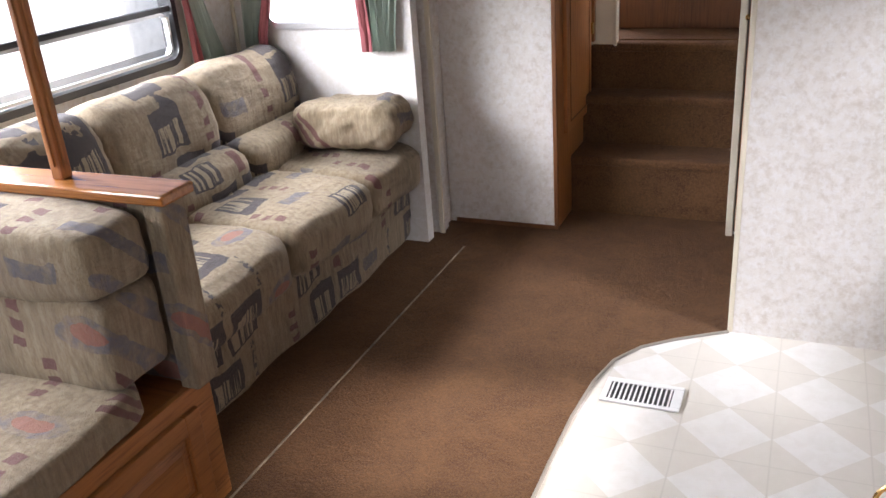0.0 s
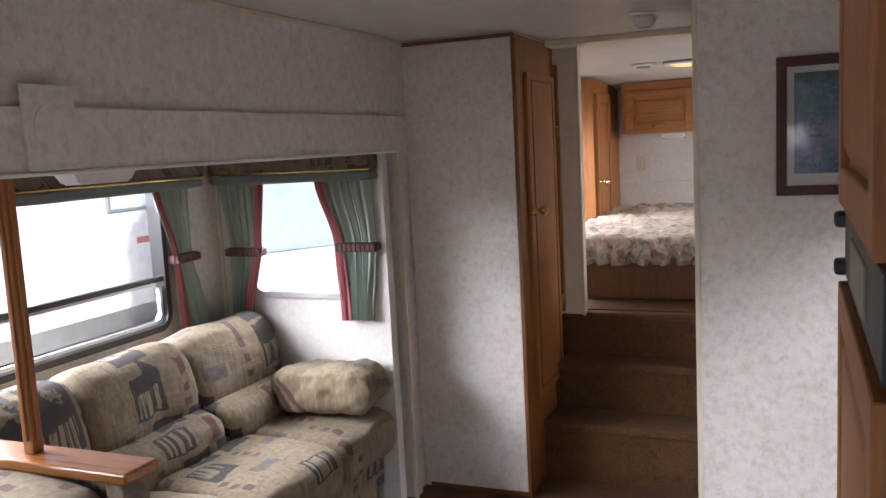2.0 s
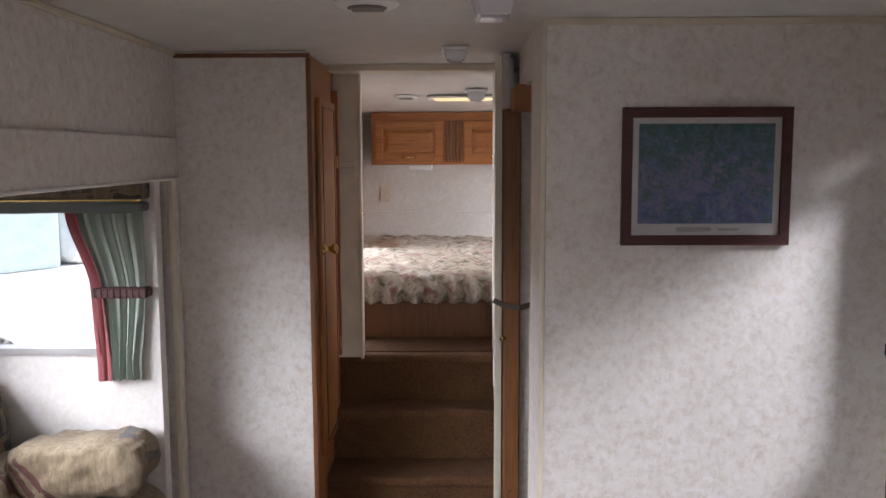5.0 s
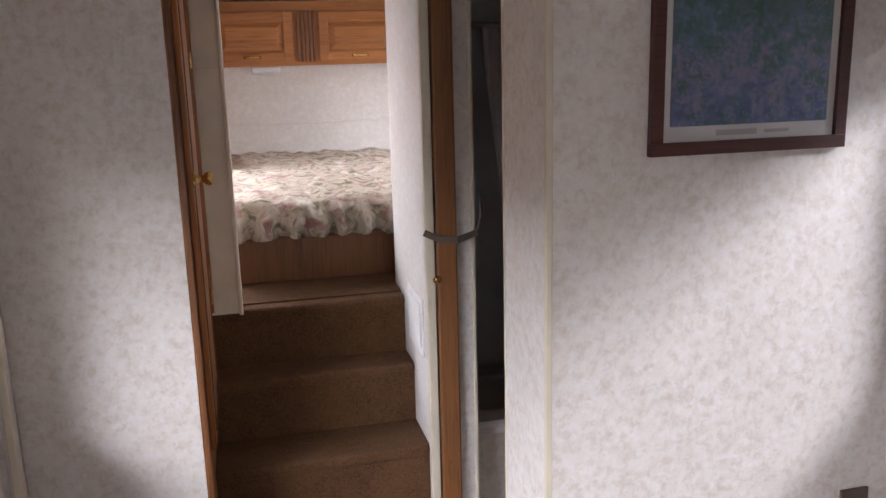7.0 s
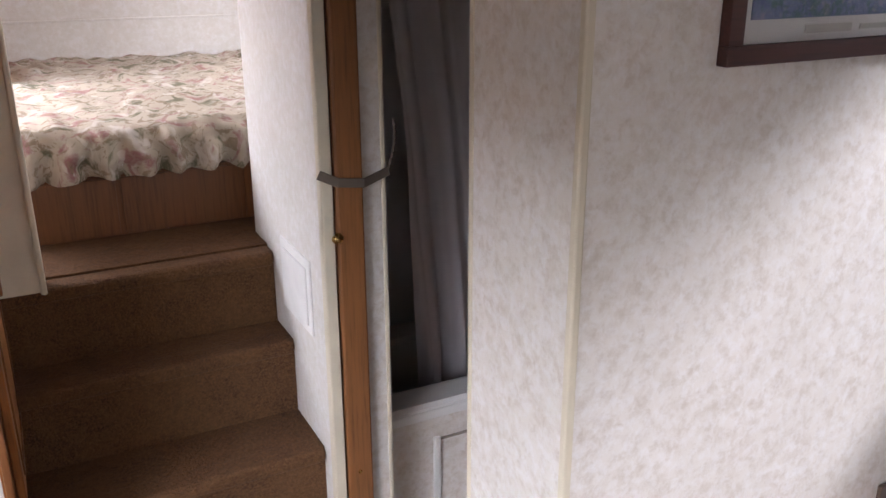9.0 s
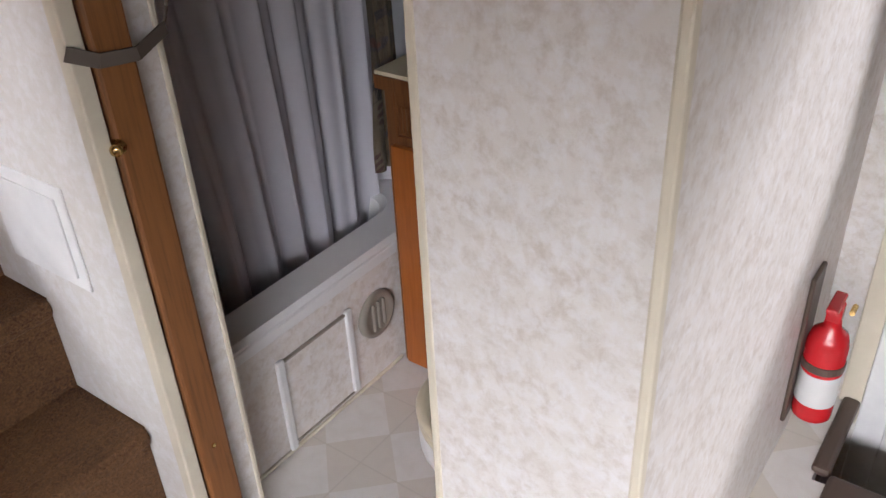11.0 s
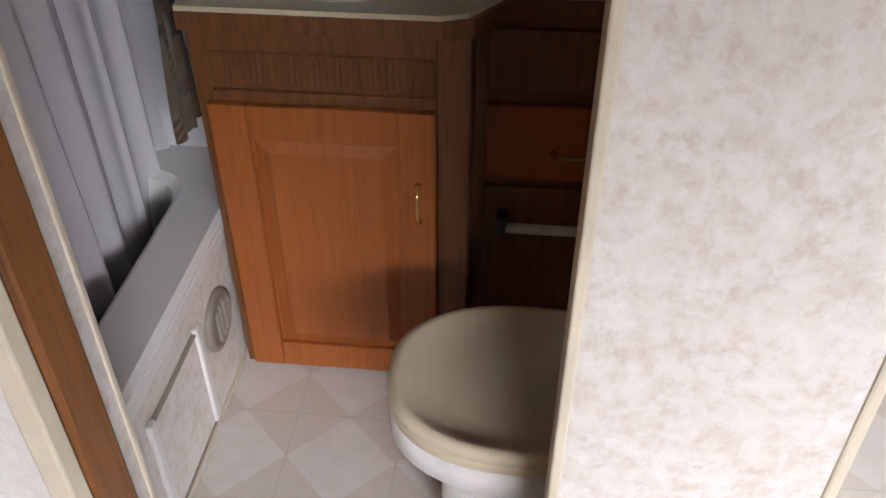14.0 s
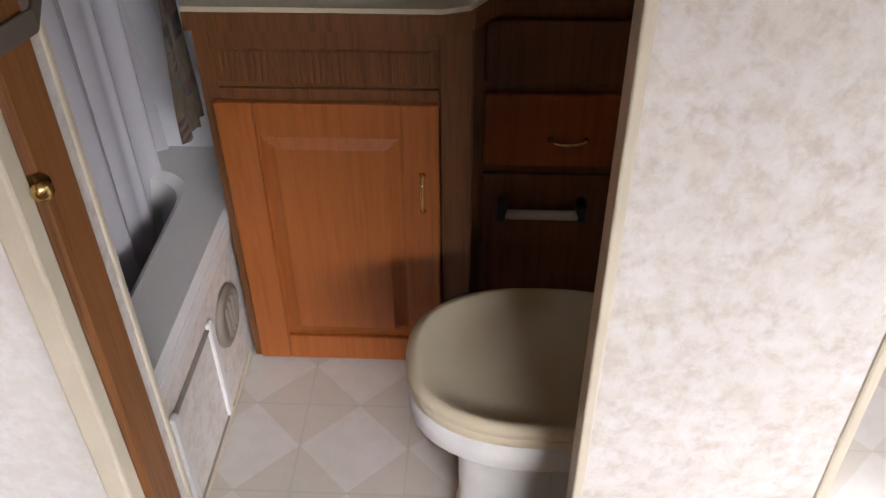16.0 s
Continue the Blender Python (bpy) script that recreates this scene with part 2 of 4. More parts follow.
def picture_print(name):
    m, t, b = material(name, 0.35)
    v = coords(t)
    n1 = noise_tex(t, 24, v, 6, 0.7, 0.4)
    n2 = noise_tex(t, 70, v, 4, 0.7)
    s = t.nodes.new("ShaderNodeSeparateXYZ")
    t.links.new(v, s.inputs[0])
    h = math_node(t, "ADD", math_node(t, "MULTIPLY", math_node(t, "SUBTRACT", s.outputs[2], 1.43), 1.6), math_node(t, "MULTIPLY", math_node(t, "SUBTRACT", n1, 0.5), 1.3))
    c = ramp(t, h, ((0.0, (0.08, 0.11, 0.24)), (0.16, (0.14, 0.18, 0.32)), (0.27, (0.24, 0.22, 0.32)), (0.34, (0.12, 0.19, 0.29)), (0.5, (0.08, 0.15, 0.17)), (0.68, (0.045, 0.11, 0.085))))
    c = mix(t, ramp(t, noise_tex(t, 33, v, 5, 0.7), ((0.5, 0.0), (0.6, 0.7))), c, (0.04, 0.13, 0.10))
    c = mix(t, ramp(t, n2, ((0.56, 0.0), (0.64, 0.6))), c, (0.30, 0.29, 0.31))
    t.links.new(c, b.inputs["Base Color"])
    return m


def glassy(name, tint=(0.985, 0.99, 0.985), share=0.975):
    m = bpy.data.materials.new(name)
    m.use_nodes = True
    t = m.node_tree
    t.nodes.remove(t.nodes["Principled BSDF"])
    a, g, x = t.nodes.new("ShaderNodeBsdfTransparent"), t.nodes.new("ShaderNodeBsdfGlossy"), t.nodes.new("ShaderNodeMixShader")
    a.inputs[0].default_value = (*tint, 1)
    g.inputs["Roughness"].default_value = 0.05
    x.inputs[0].default_value = 1 - share
    t.links.new(a.outputs[0], x.inputs[1]), t.links.new(g.outputs[0], x.inputs[2])
    t.links.new(x.outputs[0], t.nodes["Material Output"].inputs[0])
    return m


def glow(name, color, strength):
    m, t, b = material(name, 0.4)
    b.inputs["Base Color"].default_value = (*color, 1)
    b.inputs["Emission Color"].default_value, b.inputs["Emission Strength"].default_value = (*color, 1), strength
    return m


PAPER = wallpaper("wallpaper")
PAPER_PALE = wallpaper("bedroom_wallpaper", (0.68, 0.66, 0.62), (0.60, 0.56, 0.50))
OAK, OAK_X, OAK_Y = oak("oak_upright"), oak("oak_crosswise", axis="x"), oak("oak_lengthwise", axis="y")
OAK_DEEP = oak("oak_vanity", (0.35, 0.10, 0.018), (0.27, 0.07, 0.012))
OAK_BROWN = oak("oak_brown", (0.175, 0.066, 0.02), (0.09, 0.032, 0.01))
CARPET = carpet("brown_carpet", (0.145, 0.069, 0.025), (0.04, 0.0135, 0.0045))
VINYL = vinyl("printed_vinyl")
VINYL_BATH = vinyl("printed_bath_vinyl", 0.225, 0.152, 3.308)
TAPESTRY = tapestry("tapestry")
TAPESTRY_BENCH = tapestry("bench_tapestry", "x")
FLORAL = floral("floral_cotton")
CEILING = paint("ceiling_panel", (0.62, 0.61, 0.58), 0.5)
CREAM = paint("cream_trim", (0.66, 0.60, 0.47), 0.45)
WHITE = paint("white_plastic", (0.78, 0.78, 0.76), 0.35)
TUB = paint("tub_plastic", (0.72, 0.72, 0.71), 0.3, 0.0, 0.015)
SURROUND = paint("grey_surround", (0.66, 0.67, 0.70), 0.35, 0.0, 0.02)
ALMOND = paint("almond_plastic", (0.66, 0.585, 0.42), 0.3, 0.0, 0.015)
BRASS = paint("brass", (0.75, 0.52, 0.2), 0.25, 1.0)
BLACK = paint("black_plastic", (0.02, 0.02, 0.022), 0.4)
GREEN = paint("sage_cotton", (0.34, 0.40, 0.345), 0.85)
ROSE = paint("rose_border", (0.27, 0.075, 0.08), 0.85)
TAUPE = paint("taupe_strap", (0.13, 0.105, 0.085), 0.8)
CURTAIN = paint("shower_curtain", (0.50, 0.49, 0.52), 0.6, 0.0, 0.02)
MAHOGANY = oak("mahogany", (0.075, 0.022, 0.016), (0.035, 0.011, 0.009), "x", 0.5)
MAT_BOARD = paint("mat_board", (0.62, 0.62, 0.60), 0.7)
PRINT = picture_print("garden_print")
GREY_VENT = paint("taupe_vent", (0.28, 0.25, 0.21), 0.45)
RED = paint("red_enamel", (0.55, 0.015, 0.02), 0.25)
BROWN_EDGE = paint("brown_edging", (0.09, 0.06, 0.045), 0.45)
GLASS = glassy("window_glass")
PICTURE_GLASS = glassy("picture_glass", (0.98, 0.98, 0.98), 0.989)
SCREEN = glassy("insect_screen", (0.62, 0.63, 0.64), 0.97)
RUBBER = paint("tyre_rubber", (0.03, 0.03, 0.03), 0.8)
ALU = paint("brushed_metal", (0.55, 0.55, 0.55), 0.35, 0.9)
VAN_WHITE = paint("vehicle_white", (0.88, 0.87, 0.85), 0.3)
VAN_TEAL = paint("vehicle_teal", (0.48, 0.60, 0.62), 0.4)
GRAVEL = carpet("pale_gravel", (0.5, 0.49, 0.46), (0.6, 0.58, 0.55))
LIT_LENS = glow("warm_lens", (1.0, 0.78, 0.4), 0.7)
CLEAR_LENS = paint("ribbed_lens", (0.66, 0.66, 0.68), 0.15)


# ---- builders ----
def mesh(bm, name, mat, smooth=False):
    bmesh.ops.recalc_face_normals(bm, faces=bm.faces)
    me = bpy.data.meshes.new(name)
    bm.to_mesh(me)
    bm.free()
    me.materials.append(mat)
    if smooth:
        me.shade_smooth()
    return me


def part(name, bm, mat, parent=None, label="", smooth=False):
    ob = new(name, mesh(bm, name, mat, smooth))
    ob.parent = parent
    return tagged(ob, label)


def thing(name, label, category, group="", at=(0, 0, 0), kind=""):
    ob = new(name)
    ob.empty_display_size = 0.05
    ob.location = at
    return tagged(ob, label, category, group, kind)


def box(x0, x1, y0, y1, z0, z1, bevel=0.0, seg=2, into=None):
    bm = bmesh.new()
    bmesh.ops.create_cube(bm, size=1)
    for v in bm.verts:
        v.co = ((x0 + x1) / 2 + v.co.x * (x1 - x0), (y0 + y1) / 2 + v.co.y * (y1 - y0), (z0 + z1) / 2 + v.co.z * (z1 - z0))
    if bevel:
        bmesh.ops.bevel(bm, geom=bm.edges[:], offset=bevel, segments=seg, profile=0.5, affect="EDGES")
    return join(into, bm) if into else bm


def join(a, b):
    me = bpy.data.meshes.new("join")
    b.to_mesh(me)
    b.free()
    a.from_mesh(me)
    bpy.data.meshes.remove(me)
    return a


def boxes(*rows, bevel=0.0):
    bm = bmesh.new()
    for r in rows:
        join(bm, box(*r, bevel=bevel))
    return bm


def moved(bm, m):
    bmesh.ops.transform(bm, matrix=m, verts=bm.verts)
    return bm


def tube(r0, r1, a, b, n=20, caps=True):
    a, b = Vector(a), Vector(b)
    bm = bmesh.new()
    bmesh.ops.create_cone(bm, cap_ends=caps, segments=n, radius1=r0, radius2=r1, depth=(b - a).length)
    return moved(bm, Matrix.Translation((a + b) / 2) @ (b - a).to_track_quat("Z", "Y").to_matrix().to_4x4())


def lathe(profile, n=28, squash=1.0):
    bm = bmesh.new()
    rings = [[bm.verts.new((r * math.cos(2 * math.pi * i / n), squash * r * math.sin(2 * math.pi * i / n), z)) for i in range(n)] for r, z in profile]
    for a, b in zip(rings, rings[1:]):
        for i in range(n):
            bm.faces.new((a[i], a[(i + 1) % n], b[(i + 1) % n], b[i]))
    bm.faces.new(rings[0][::-1])
    bm.faces.new(rings[-1])
    return bm


def outline(points, z0, z1):
    # a plate of any outline between two heights
    bm = bmesh.new()
    lo = [bm.verts.new((x, y, z0)) for x, y in points]
    hi = [bm.verts.new((x, y, z1)) for x, y in points]
    bm.faces.new(lo[::-1]), bm.faces.new(hi)
    for i in range(len(points)):
        j = (i + 1) % len(points)
        bm.faces.new((lo[i], lo[j], hi[j], hi[i]))
    return bm


def cushion(x0, x1, y0, y1, z0, z1, power=5.0, wrinkle=0.006, freq=7.0, n=14, seed=0.0, ends=0.0):
    # a stuffed block with soft edges and creases
    bm = bmesh.new()
    bmesh.ops.create_cube(bm, size=2)
    bmesh.ops.subdivide_edges(bm, edges=bm.edges[:], cuts=n, use_grid_fill=True)
    c = Vector(((x0 + x1) / 2, (y0 + y1) / 2, (z0 + z1) / 2))
    s = Vector(((x1 - x0) / 2, (y1 - y0) / 2, (z1 - z0) / 2))
    for v in bm.verts:
        p = v.co.copy()
        e = ends or power
        k = max(abs(p.x), abs(p.y), abs(p.z)) / ((abs(p.x) ** power + abs(p.z) ** power) ** (e / power) + abs(p.y) ** e) ** (1 / e)
        q = Vector((p.x * k * s.x, p.y * k * s.y, p.z * k * s.z)) + c
        d = p.normalized()
        q += d * wrinkle * (noise.noise(q * freq + Vector((seed, 0, 0))) + 0.5 * noise.noise(Vector((q.x * 26, q.y * 9, q.z * 26 + seed))))
        v.co = q
    return bm


def rounded_hole(u0, u1, w0, w1, r, n=6):
    pts = []
    for cu, cw, a0 in ((u1 - r, w1 - r, 0), (u0 + r, w1 - r, 90), (u0 + r, w0 + r, 180), (u1 - r, w0 + r, 270)):
        for i in range(n + 1):
            a = radians(a0 + 90 * i / n)
            pts.append((cu + r * math.cos(a), cw + r * math.sin(a)))
    return pts


def ring(u0, u1, w0, w1, r, width, d0, d1):
    # a rounded window frame: outline in u and w, depth d
    bm = bmesh.new()
    o = rounded_hole(u0, u1, w0, w1, r)
    i = rounded_hole(u0 + width, u1 - width, w0 + width, w1 - width, max(0.005, r - width))
    rows = [[bm.verts.new((u, d, w)) for u, w in p] for p, d in ((o, d0), (i, d0), (i, d1), (o, d1))]
    n = len(o)
    for a in range(4):
        b = (a + 1) % 4
        for k in range(n):
            bm.faces.new((rows[a][k], rows[a][(k + 1) % n], rows[b][(k + 1) % n], rows[b][k]))
    return bm


def wall_holes(u0, u1, w0, w1, holes, d0, d1):
    # a wall in u, w with square holes, thickness d0 to d1
    us = sorted({u0, u1, *[h[0] for h in holes], *[h[1] for h in holes]})
    ws = sorted({w0, w1, *[h[2] for h in holes], *[h[3] for h in holes]})
    bm = bmesh.new()
    for a, b in zip(us, us[1:]):
        for c, d in zip(ws, ws[1:]):
            cu, cw = (a + b) / 2, (c + d) / 2
            if not any(h[0] < cu < h[1] and h[2] < cw < h[3] for h in holes):
                join(bm, box(a, b, d0, d1, c, d))
    bmesh.ops.remove_doubles(bm, verts=bm.verts, dist=1e-5)
    bm.verts.index_update()
    inner = {}
    for f in bm.faces:
        inner.setdefault(tuple(sorted(v.index for v in f.verts)), []).append(f)
    kill = [f for fs in inner.values() if len(fs) > 1 for f in fs]
    bmesh.ops.delete(bm, geom=kill, context="FACES")
    return bm


SWAP = Matrix(((0, 1, 0, 0), (1, 0, 0, 0), (0, 0, 1, 0), (0, 0, 0, 1)))   # u along y, depth along x


def structure(name, bm, mat, label=""):
    return tagged(part(name, bm, mat), label, "", "", "structure")


def panel_door(parent, name, u0, u1, w0, w1, d, mat, m, thick=0.018, stile=0.055, label="", across=None):
    """A frame-and-panel door: face towards -depth at d. m turns u, depth, w into the world."""
    door = part(name, box(u0 + 0.004, u1 - 0.004, d + thick - 0.004, d + thick, w0 + 0.004, w1 - 0.004), mat, parent, label)
    door.data.transform(m)
    for nm, r in (("stile", (u0, u0 + stile, d, d + thick, w0, w1)), ("stile", (u1 - stile, u1, d, d + thick, w0, w1)),
                  ("rail", (u0 + stile, u1 - stile, d + 0.0005, d + thick - 0.0005, w0, w0 + stile)), ("rail", (u0 + stile, u1 - stile, d + 0.0005, d + thick - 0.0005, w1 - stile, w1))):
        part(nm, box(*r, bevel=0.003), mat, door).data.transform(m)
    a, b, c, e = u0 + stile, u1 - stile, w0 + stile, w1 - stile
    bm = box(a - 0.002, b + 0.002, d + 0.0125, d + thick - 0.002, c - 0.002, e + 0.002)
    if b - a > 0.07 and e - c > 0.07:
        k = bmesh.new()
        lo = [k.verts.new(p) for p in ((a + 0.006, d + 0.0128, c + 0.008), (b - 0.006, d + 0.0128, c + 0.008), (b - 0.006, d + 0.0128, e - 0.008), (a + 0.006, d + 0.0128, e - 0.008))]
        hi = [k.verts.new(p) for p in ((a + 0.036, d + 0.002, c + 0.032), (b - 0.036, d + 0.002, c + 0.032), (b - 0.036, d + 0.002, e - 0.032), (a + 0.036, d + 0.002, e - 0.032))]
        k.faces.new(hi)
        for i in range(4):
            k.faces.new((lo[i], lo[(i + 1) % 4], hi[(i + 1) % 4], hi[i]))
        join(bm, k)
    p = part("raised_panel", bm, across or mat, door)
    p.data.transform(m)
    return door


def sweep(points, radii, n=10):
    """A closed round bar along a line of points, with a radius at each."""
    bm = bmesh.new()
    rows = []
    for i, p in enumerate(points):
        way = (points[min(i + 1, len(points) - 1)] - points[max(i - 1, 0)]).normalized()
        q = way.to_track_quat("Z", "Y")
        rows.append([bm.verts.new(p + q @ Vector((radii[i] * math.cos(2 * math.pi * k / n), radii[i] * math.sin(2 * math.pi * k / n), 0))) for k in range(n)])
    for lo, hi in zip(rows, rows[1:]):
        shift = min(range(n), key=lambda k: (hi[k].co - lo[0].co).length)
        for k in range(n):
            bm.faces.new((lo[k], lo[(k + 1) % n], hi[(k + 1 + shift) % n], hi[(k + shift) % n]))
    bm.faces.new(rows[0][::-1])
    bm.faces.new(rows[-1])
    return bm


def pull(parent, a, b, out, r=0.0045):
    """A bowed brass pull between two points, standing off towards out."""
    a, b, out = Vector(a), Vector(b), Vector(out)
    pts, radii = [], []
    for k in range(19):
        f = k / 18
        pts.append(a.lerp(b, f) + out * math.sin(math.pi * f) ** 0.55)
        radii.append(r * (1.9 if k in (0, 18) else 1.25 if k == 9 else 1.0))
    return part("handle", sweep(pts, radii), BRASS, parent, "brass bow handle", True)


def knob(parent, at, out):
    q = Vector(out).to_track_quat("Z", "Y").to_matrix().to_4x4()
    bm = lathe(((0.027, 0), (0.026, 0.004), (0.011, 0.008), (0.010, 0.028), (0.019, 0.038), (0.023, 0.048), (0.018, 0.058), (0.005, 0.062)), 20)
    return part("knob", moved(bm, Matrix.Translation(at) @ q), BRASS, parent, "round brass knob", True)


# ---- shell ----
DROP = -0.046   # the bathroom floor lies a little lower than the carpet
CEIL, LEFT, RIGHT, REAR = 2.08, -1.51, 0.95, -2.0
WALL_Y, PANEL_X = 2.726, -0.166
arc = [(-0.166, 2.722), (-0.22, 2.69), (-0.33, 2.62), (-0.43, 2.54), (-0.50, 2.43), (-0.535, 2.28), (-0.552, 2.08), (-0.556, 1.85)]
structure("floor", outline([(-2.36, REAR), (-0.556, REAR), *reversed(arc), (-0.166, 3.6), (-0.26, 3.76), (-1.0, 3.76), (-2.36, 3.5)], -0.06, 0.0), CARPET, "worn brown cut-pile carpet with a seam")
structure("floor_vinyl", boxes((-0.556, 0.64, REAR, 1.85, -0.06, -0.002), (0.64, RIGHT, REAR, 1.85, -0.06, -0.002), (0.64, RIGHT, 2.63, 2.73, -0.06, -0.002), (-0.556, -0.55, REAR, 1.85, -0.061, -0.003)), VINYL, "pale vinyl sheet printed with diamonds")
structure("floor_vinyl_bay", outline([(0.64, 1.85), (0.64, 2.63), (0.64, 2.73), (-0.17, 2.73), *arc], -0.06, -0.002), VINYL, "pale vinyl sheet with a rounded edge")
structure("floor_bathroom", box(-0.17, RIGHT, 2.73, 4.3, DROP - 0.06, DROP - 0.002), VINYL_BATH, "pale vinyl sheet printed with diamonds in the bathroom")
structure("threshold", box(-0.175, -0.13, 3.045, 3.57, DROP - 0.05, 0.004, 0.004), CREAM, "cream threshold at the bath doorway")
edge = bmesh.new()
for p, q in zip(arc, arc[1:] + [(-0.556, REAR)]):
    join(edge, tube(0.006, 0.006, (*p, 0.0), (*q, 0.0), 8))
structure("trim_floor_edge", edge, GREY_VENT, "metal edging between carpet and vinyl")
structure("trim_carpet_seam", box(-1.337, -1.330, 0.2, 3.2, -0.001, 0.004, 0.0015), paint("frayed_seam", (0.34, 0.26, 0.18), 0.9, 0.0, 0.4), "frayed pale carpet seam strip")

structure("ceiling", box(LEFT - 0.06, RIGHT + 0.06, REAR - 0.06, 4.12, CEIL, CEIL + 0.05), CEILING, "off-white ceiling panel")
structure("wall_left", moved(wall_holes(REAR, 4.19, 0, CEIL, [(-1.2, 3.33, -0.001, 1.60)], LEFT - 0.06, LEFT), SWAP), PAPER)
structure("wall_right", moved(wall_holes(REAR, 4.3, -0.45, CEIL, [(1.9, 2.6, -0.42, 1.82)], RIGHT, RIGHT + 0.05), SWAP), PAPER)
# the hole is unseen, added to let the rear lamp in
structure("wall_rear", wall_holes(LEFT - 0.9, RIGHT, 0, CEIL, [(-1.4, 0.3, 0.85, 1.6)], REAR - 0.06, REAR), PAPER)
structure("wall_picture", box(PANEL_X, RIGHT, WALL_Y, WALL_Y + 0.04, -0.2, CEIL), PAPER, "mottled cream wallpapered partition")
structure("wall_bath_panel", box(PANEL_X, PANEL_X + 0.04, WALL_Y + 0.04, 3.032, -0.2, CEIL), PAPER)
structure("wall_bath_header", box(PANEL_X, PANEL_X + 0.04, 3.032, 3.57, 1.93, CEIL), PAPER)
structure("wall_stair", box(-0.235, -0.2, 3.605, 4.27, -0.2, CEIL), PAPER_PALE, "pale wall beside the carpeted steps")
structure("trim_corner", boxes((PANEL_X - 0.004, PANEL_X + 0.013, WALL_Y - 0.004, WALL_Y + 0.012, 0, CEIL - 0.002), bevel=0.004), CREAM)
structure("trim_jamb", box(PANEL_X - 0.003, PANEL_X + 0.043, 3.032, 3.045, 0, 1.93, 0.003), CREAM)
structure("trim_jamb_far", box(-0.262, -0.232, 3.575, 3.605, 0, CEIL - 0.01, 0.004), CREAM)
structure("trim_wall_top", box(PANEL_X + 0.015, RIGHT, WALL_Y - 0.012, WALL_Y - 0.001, CEIL - 0.022, CEIL - 0.001, 0.003), CREAM)
structure("trim_ceiling_left", box(LEFT, LEFT + 0.012, REAR, 3.47, CEIL - 0.02, CEIL - 0.001, 0.003), CREAM)
structure("trim_header", box(-0.985, -0.235, 3.98, 4.1, CEIL - 0.03, CEIL - 0.001, 0.003), CREAM, "cream head trim over the steps")

# slide-out: flange round the opening, floor, walls and roof
structure("trim_slide_flange", boxes((LEFT, -1.488, -1.2, 3.40, 1.595, 1.75), (LEFT, -1.486, 3.325, 3.40, 0, 1.595), bevel=0.006), PAPER, "wallpapered flange round the slide-out")
structure("trim_slide_lip", box(-1.52, -1.478, -1.2, 3.325, 1.588, 1.598, 0.003), WHITE)
structure("trim_slide_jamb", boxes((-1.50, -1.476, 3.318, 3.334, 0.0, 1.59), bevel=0.004), CREAM)
structure("ceiling_slide", box(-2.44, LEFT, -1.26, 3.27, 1.622, 1.66), WHITE, "glossy white slide-out ceiling")
W1 = (0.95, 2.81, 0.895, 1.56)
W2 = (-2.2, -1.66, 0.965, 1.54)
structure("wall_slide_back", moved(wall_holes(-1.26, 3.21, 0, 1.622, [W1, (-0.9, 0.6, 0.895, 1.56)], -2.44, -2.38), SWAP), PAPER)
structure("wall_slide_end", wall_holes(-2.44, LEFT, 0, 1.622, [W2], 3.21, 3.27), PAPER_PALE)
structure("wall_slide_return", box(-1.64, -1.572, 3.27, 3.484, 0, CEIL), PAPER)
structure("wall_slide_rear", box(-2.44, LEFT, -1.32, -1.26, 0, 1.622), PAPER)
structure("trim_slide_corner", box(-2.38, -2.362, 3.195, 3.208, 0.5, 1.5, 0.004), CREAM)


def window(name, hole, m, d, bar, label, split=None):
    u0, u1, w0, w1 = hole
    w = tagged(thing(name, label, "window"), kind="structure")
    f = part("window_frame", moved(ring(u0 - 0.012, u1 + 0.012, w0 - 0.012, w1 + 0.012, 0.075, 0.026, d - 0.016, d + 0.05), m), bar, w)
    g = part("pane", moved(box(u0, u1, d + 0.028, d + 0.032, w0, w1), m), GLASS, w)
    g.visible_shadow = False
    if split:
        part("glazing_bar", moved(boxes((u0, u1, d - 0.004, d + 0.024, split - 0.011, split + 0.011), bevel=0.004), m), BLACK, w)
        part("awning_frame", moved(ring(u0 + 0.02, u1 - 0.02, w0 + 0.02, split - 0.012, 0.05, 0.012, d + 0.004, d + 0.026), m), ALU, w)
        part("latch", moved(box(u1 - 0.05, u1 - 0.036, d - 0.012, d + 0.01, split - 0.10, split - 0.03, 0.004), m), WHITE, w)
    return w


window("window_1", W1, SWAP @ Matrix.Diagonal((1, -1, 1, 1)), 2.38, BLACK, "wide window in a black frame with an awning pane", 1.105)
window("window_2", W2, Matrix.Identity(4), 3.21, ALU, "small rounded window in a light metal frame")
# window_3 is unseen, added so lamplight enters over the dinette
window("window_3", (-0.9, 0.6, 0.895, 1.56), SWAP @ Matrix.Diagonal((1, -1, 1, 1)), 2.38, BLACK, "unseen black-framed window added for light beside the dinette", 1.105)

# stairs and raised bedroom
stairs = tagged(thing("stairs", "three steep steps covered in brown carpet", "stairs"), kind="structure")
NOSES = ((3.735, 0.28), (3.965, 0.51), (4.12, 0.732))
for i, (y, z) in enumerate(NOSES):
    z0 = 0 if i == 0 else NOSES[i - 1][1]
    back = NOSES[i + 1][0] + 0.06 if i < 2 else 4.2
    step = part("step", join(box(-0.984, -0.236, y, back, z0 - 0.02, z - 0.004), box(-0.984, -0.236, y - 0.022, y + 0.06, z - 0.045, z, 0.016, 3)), CARPET, stairs)
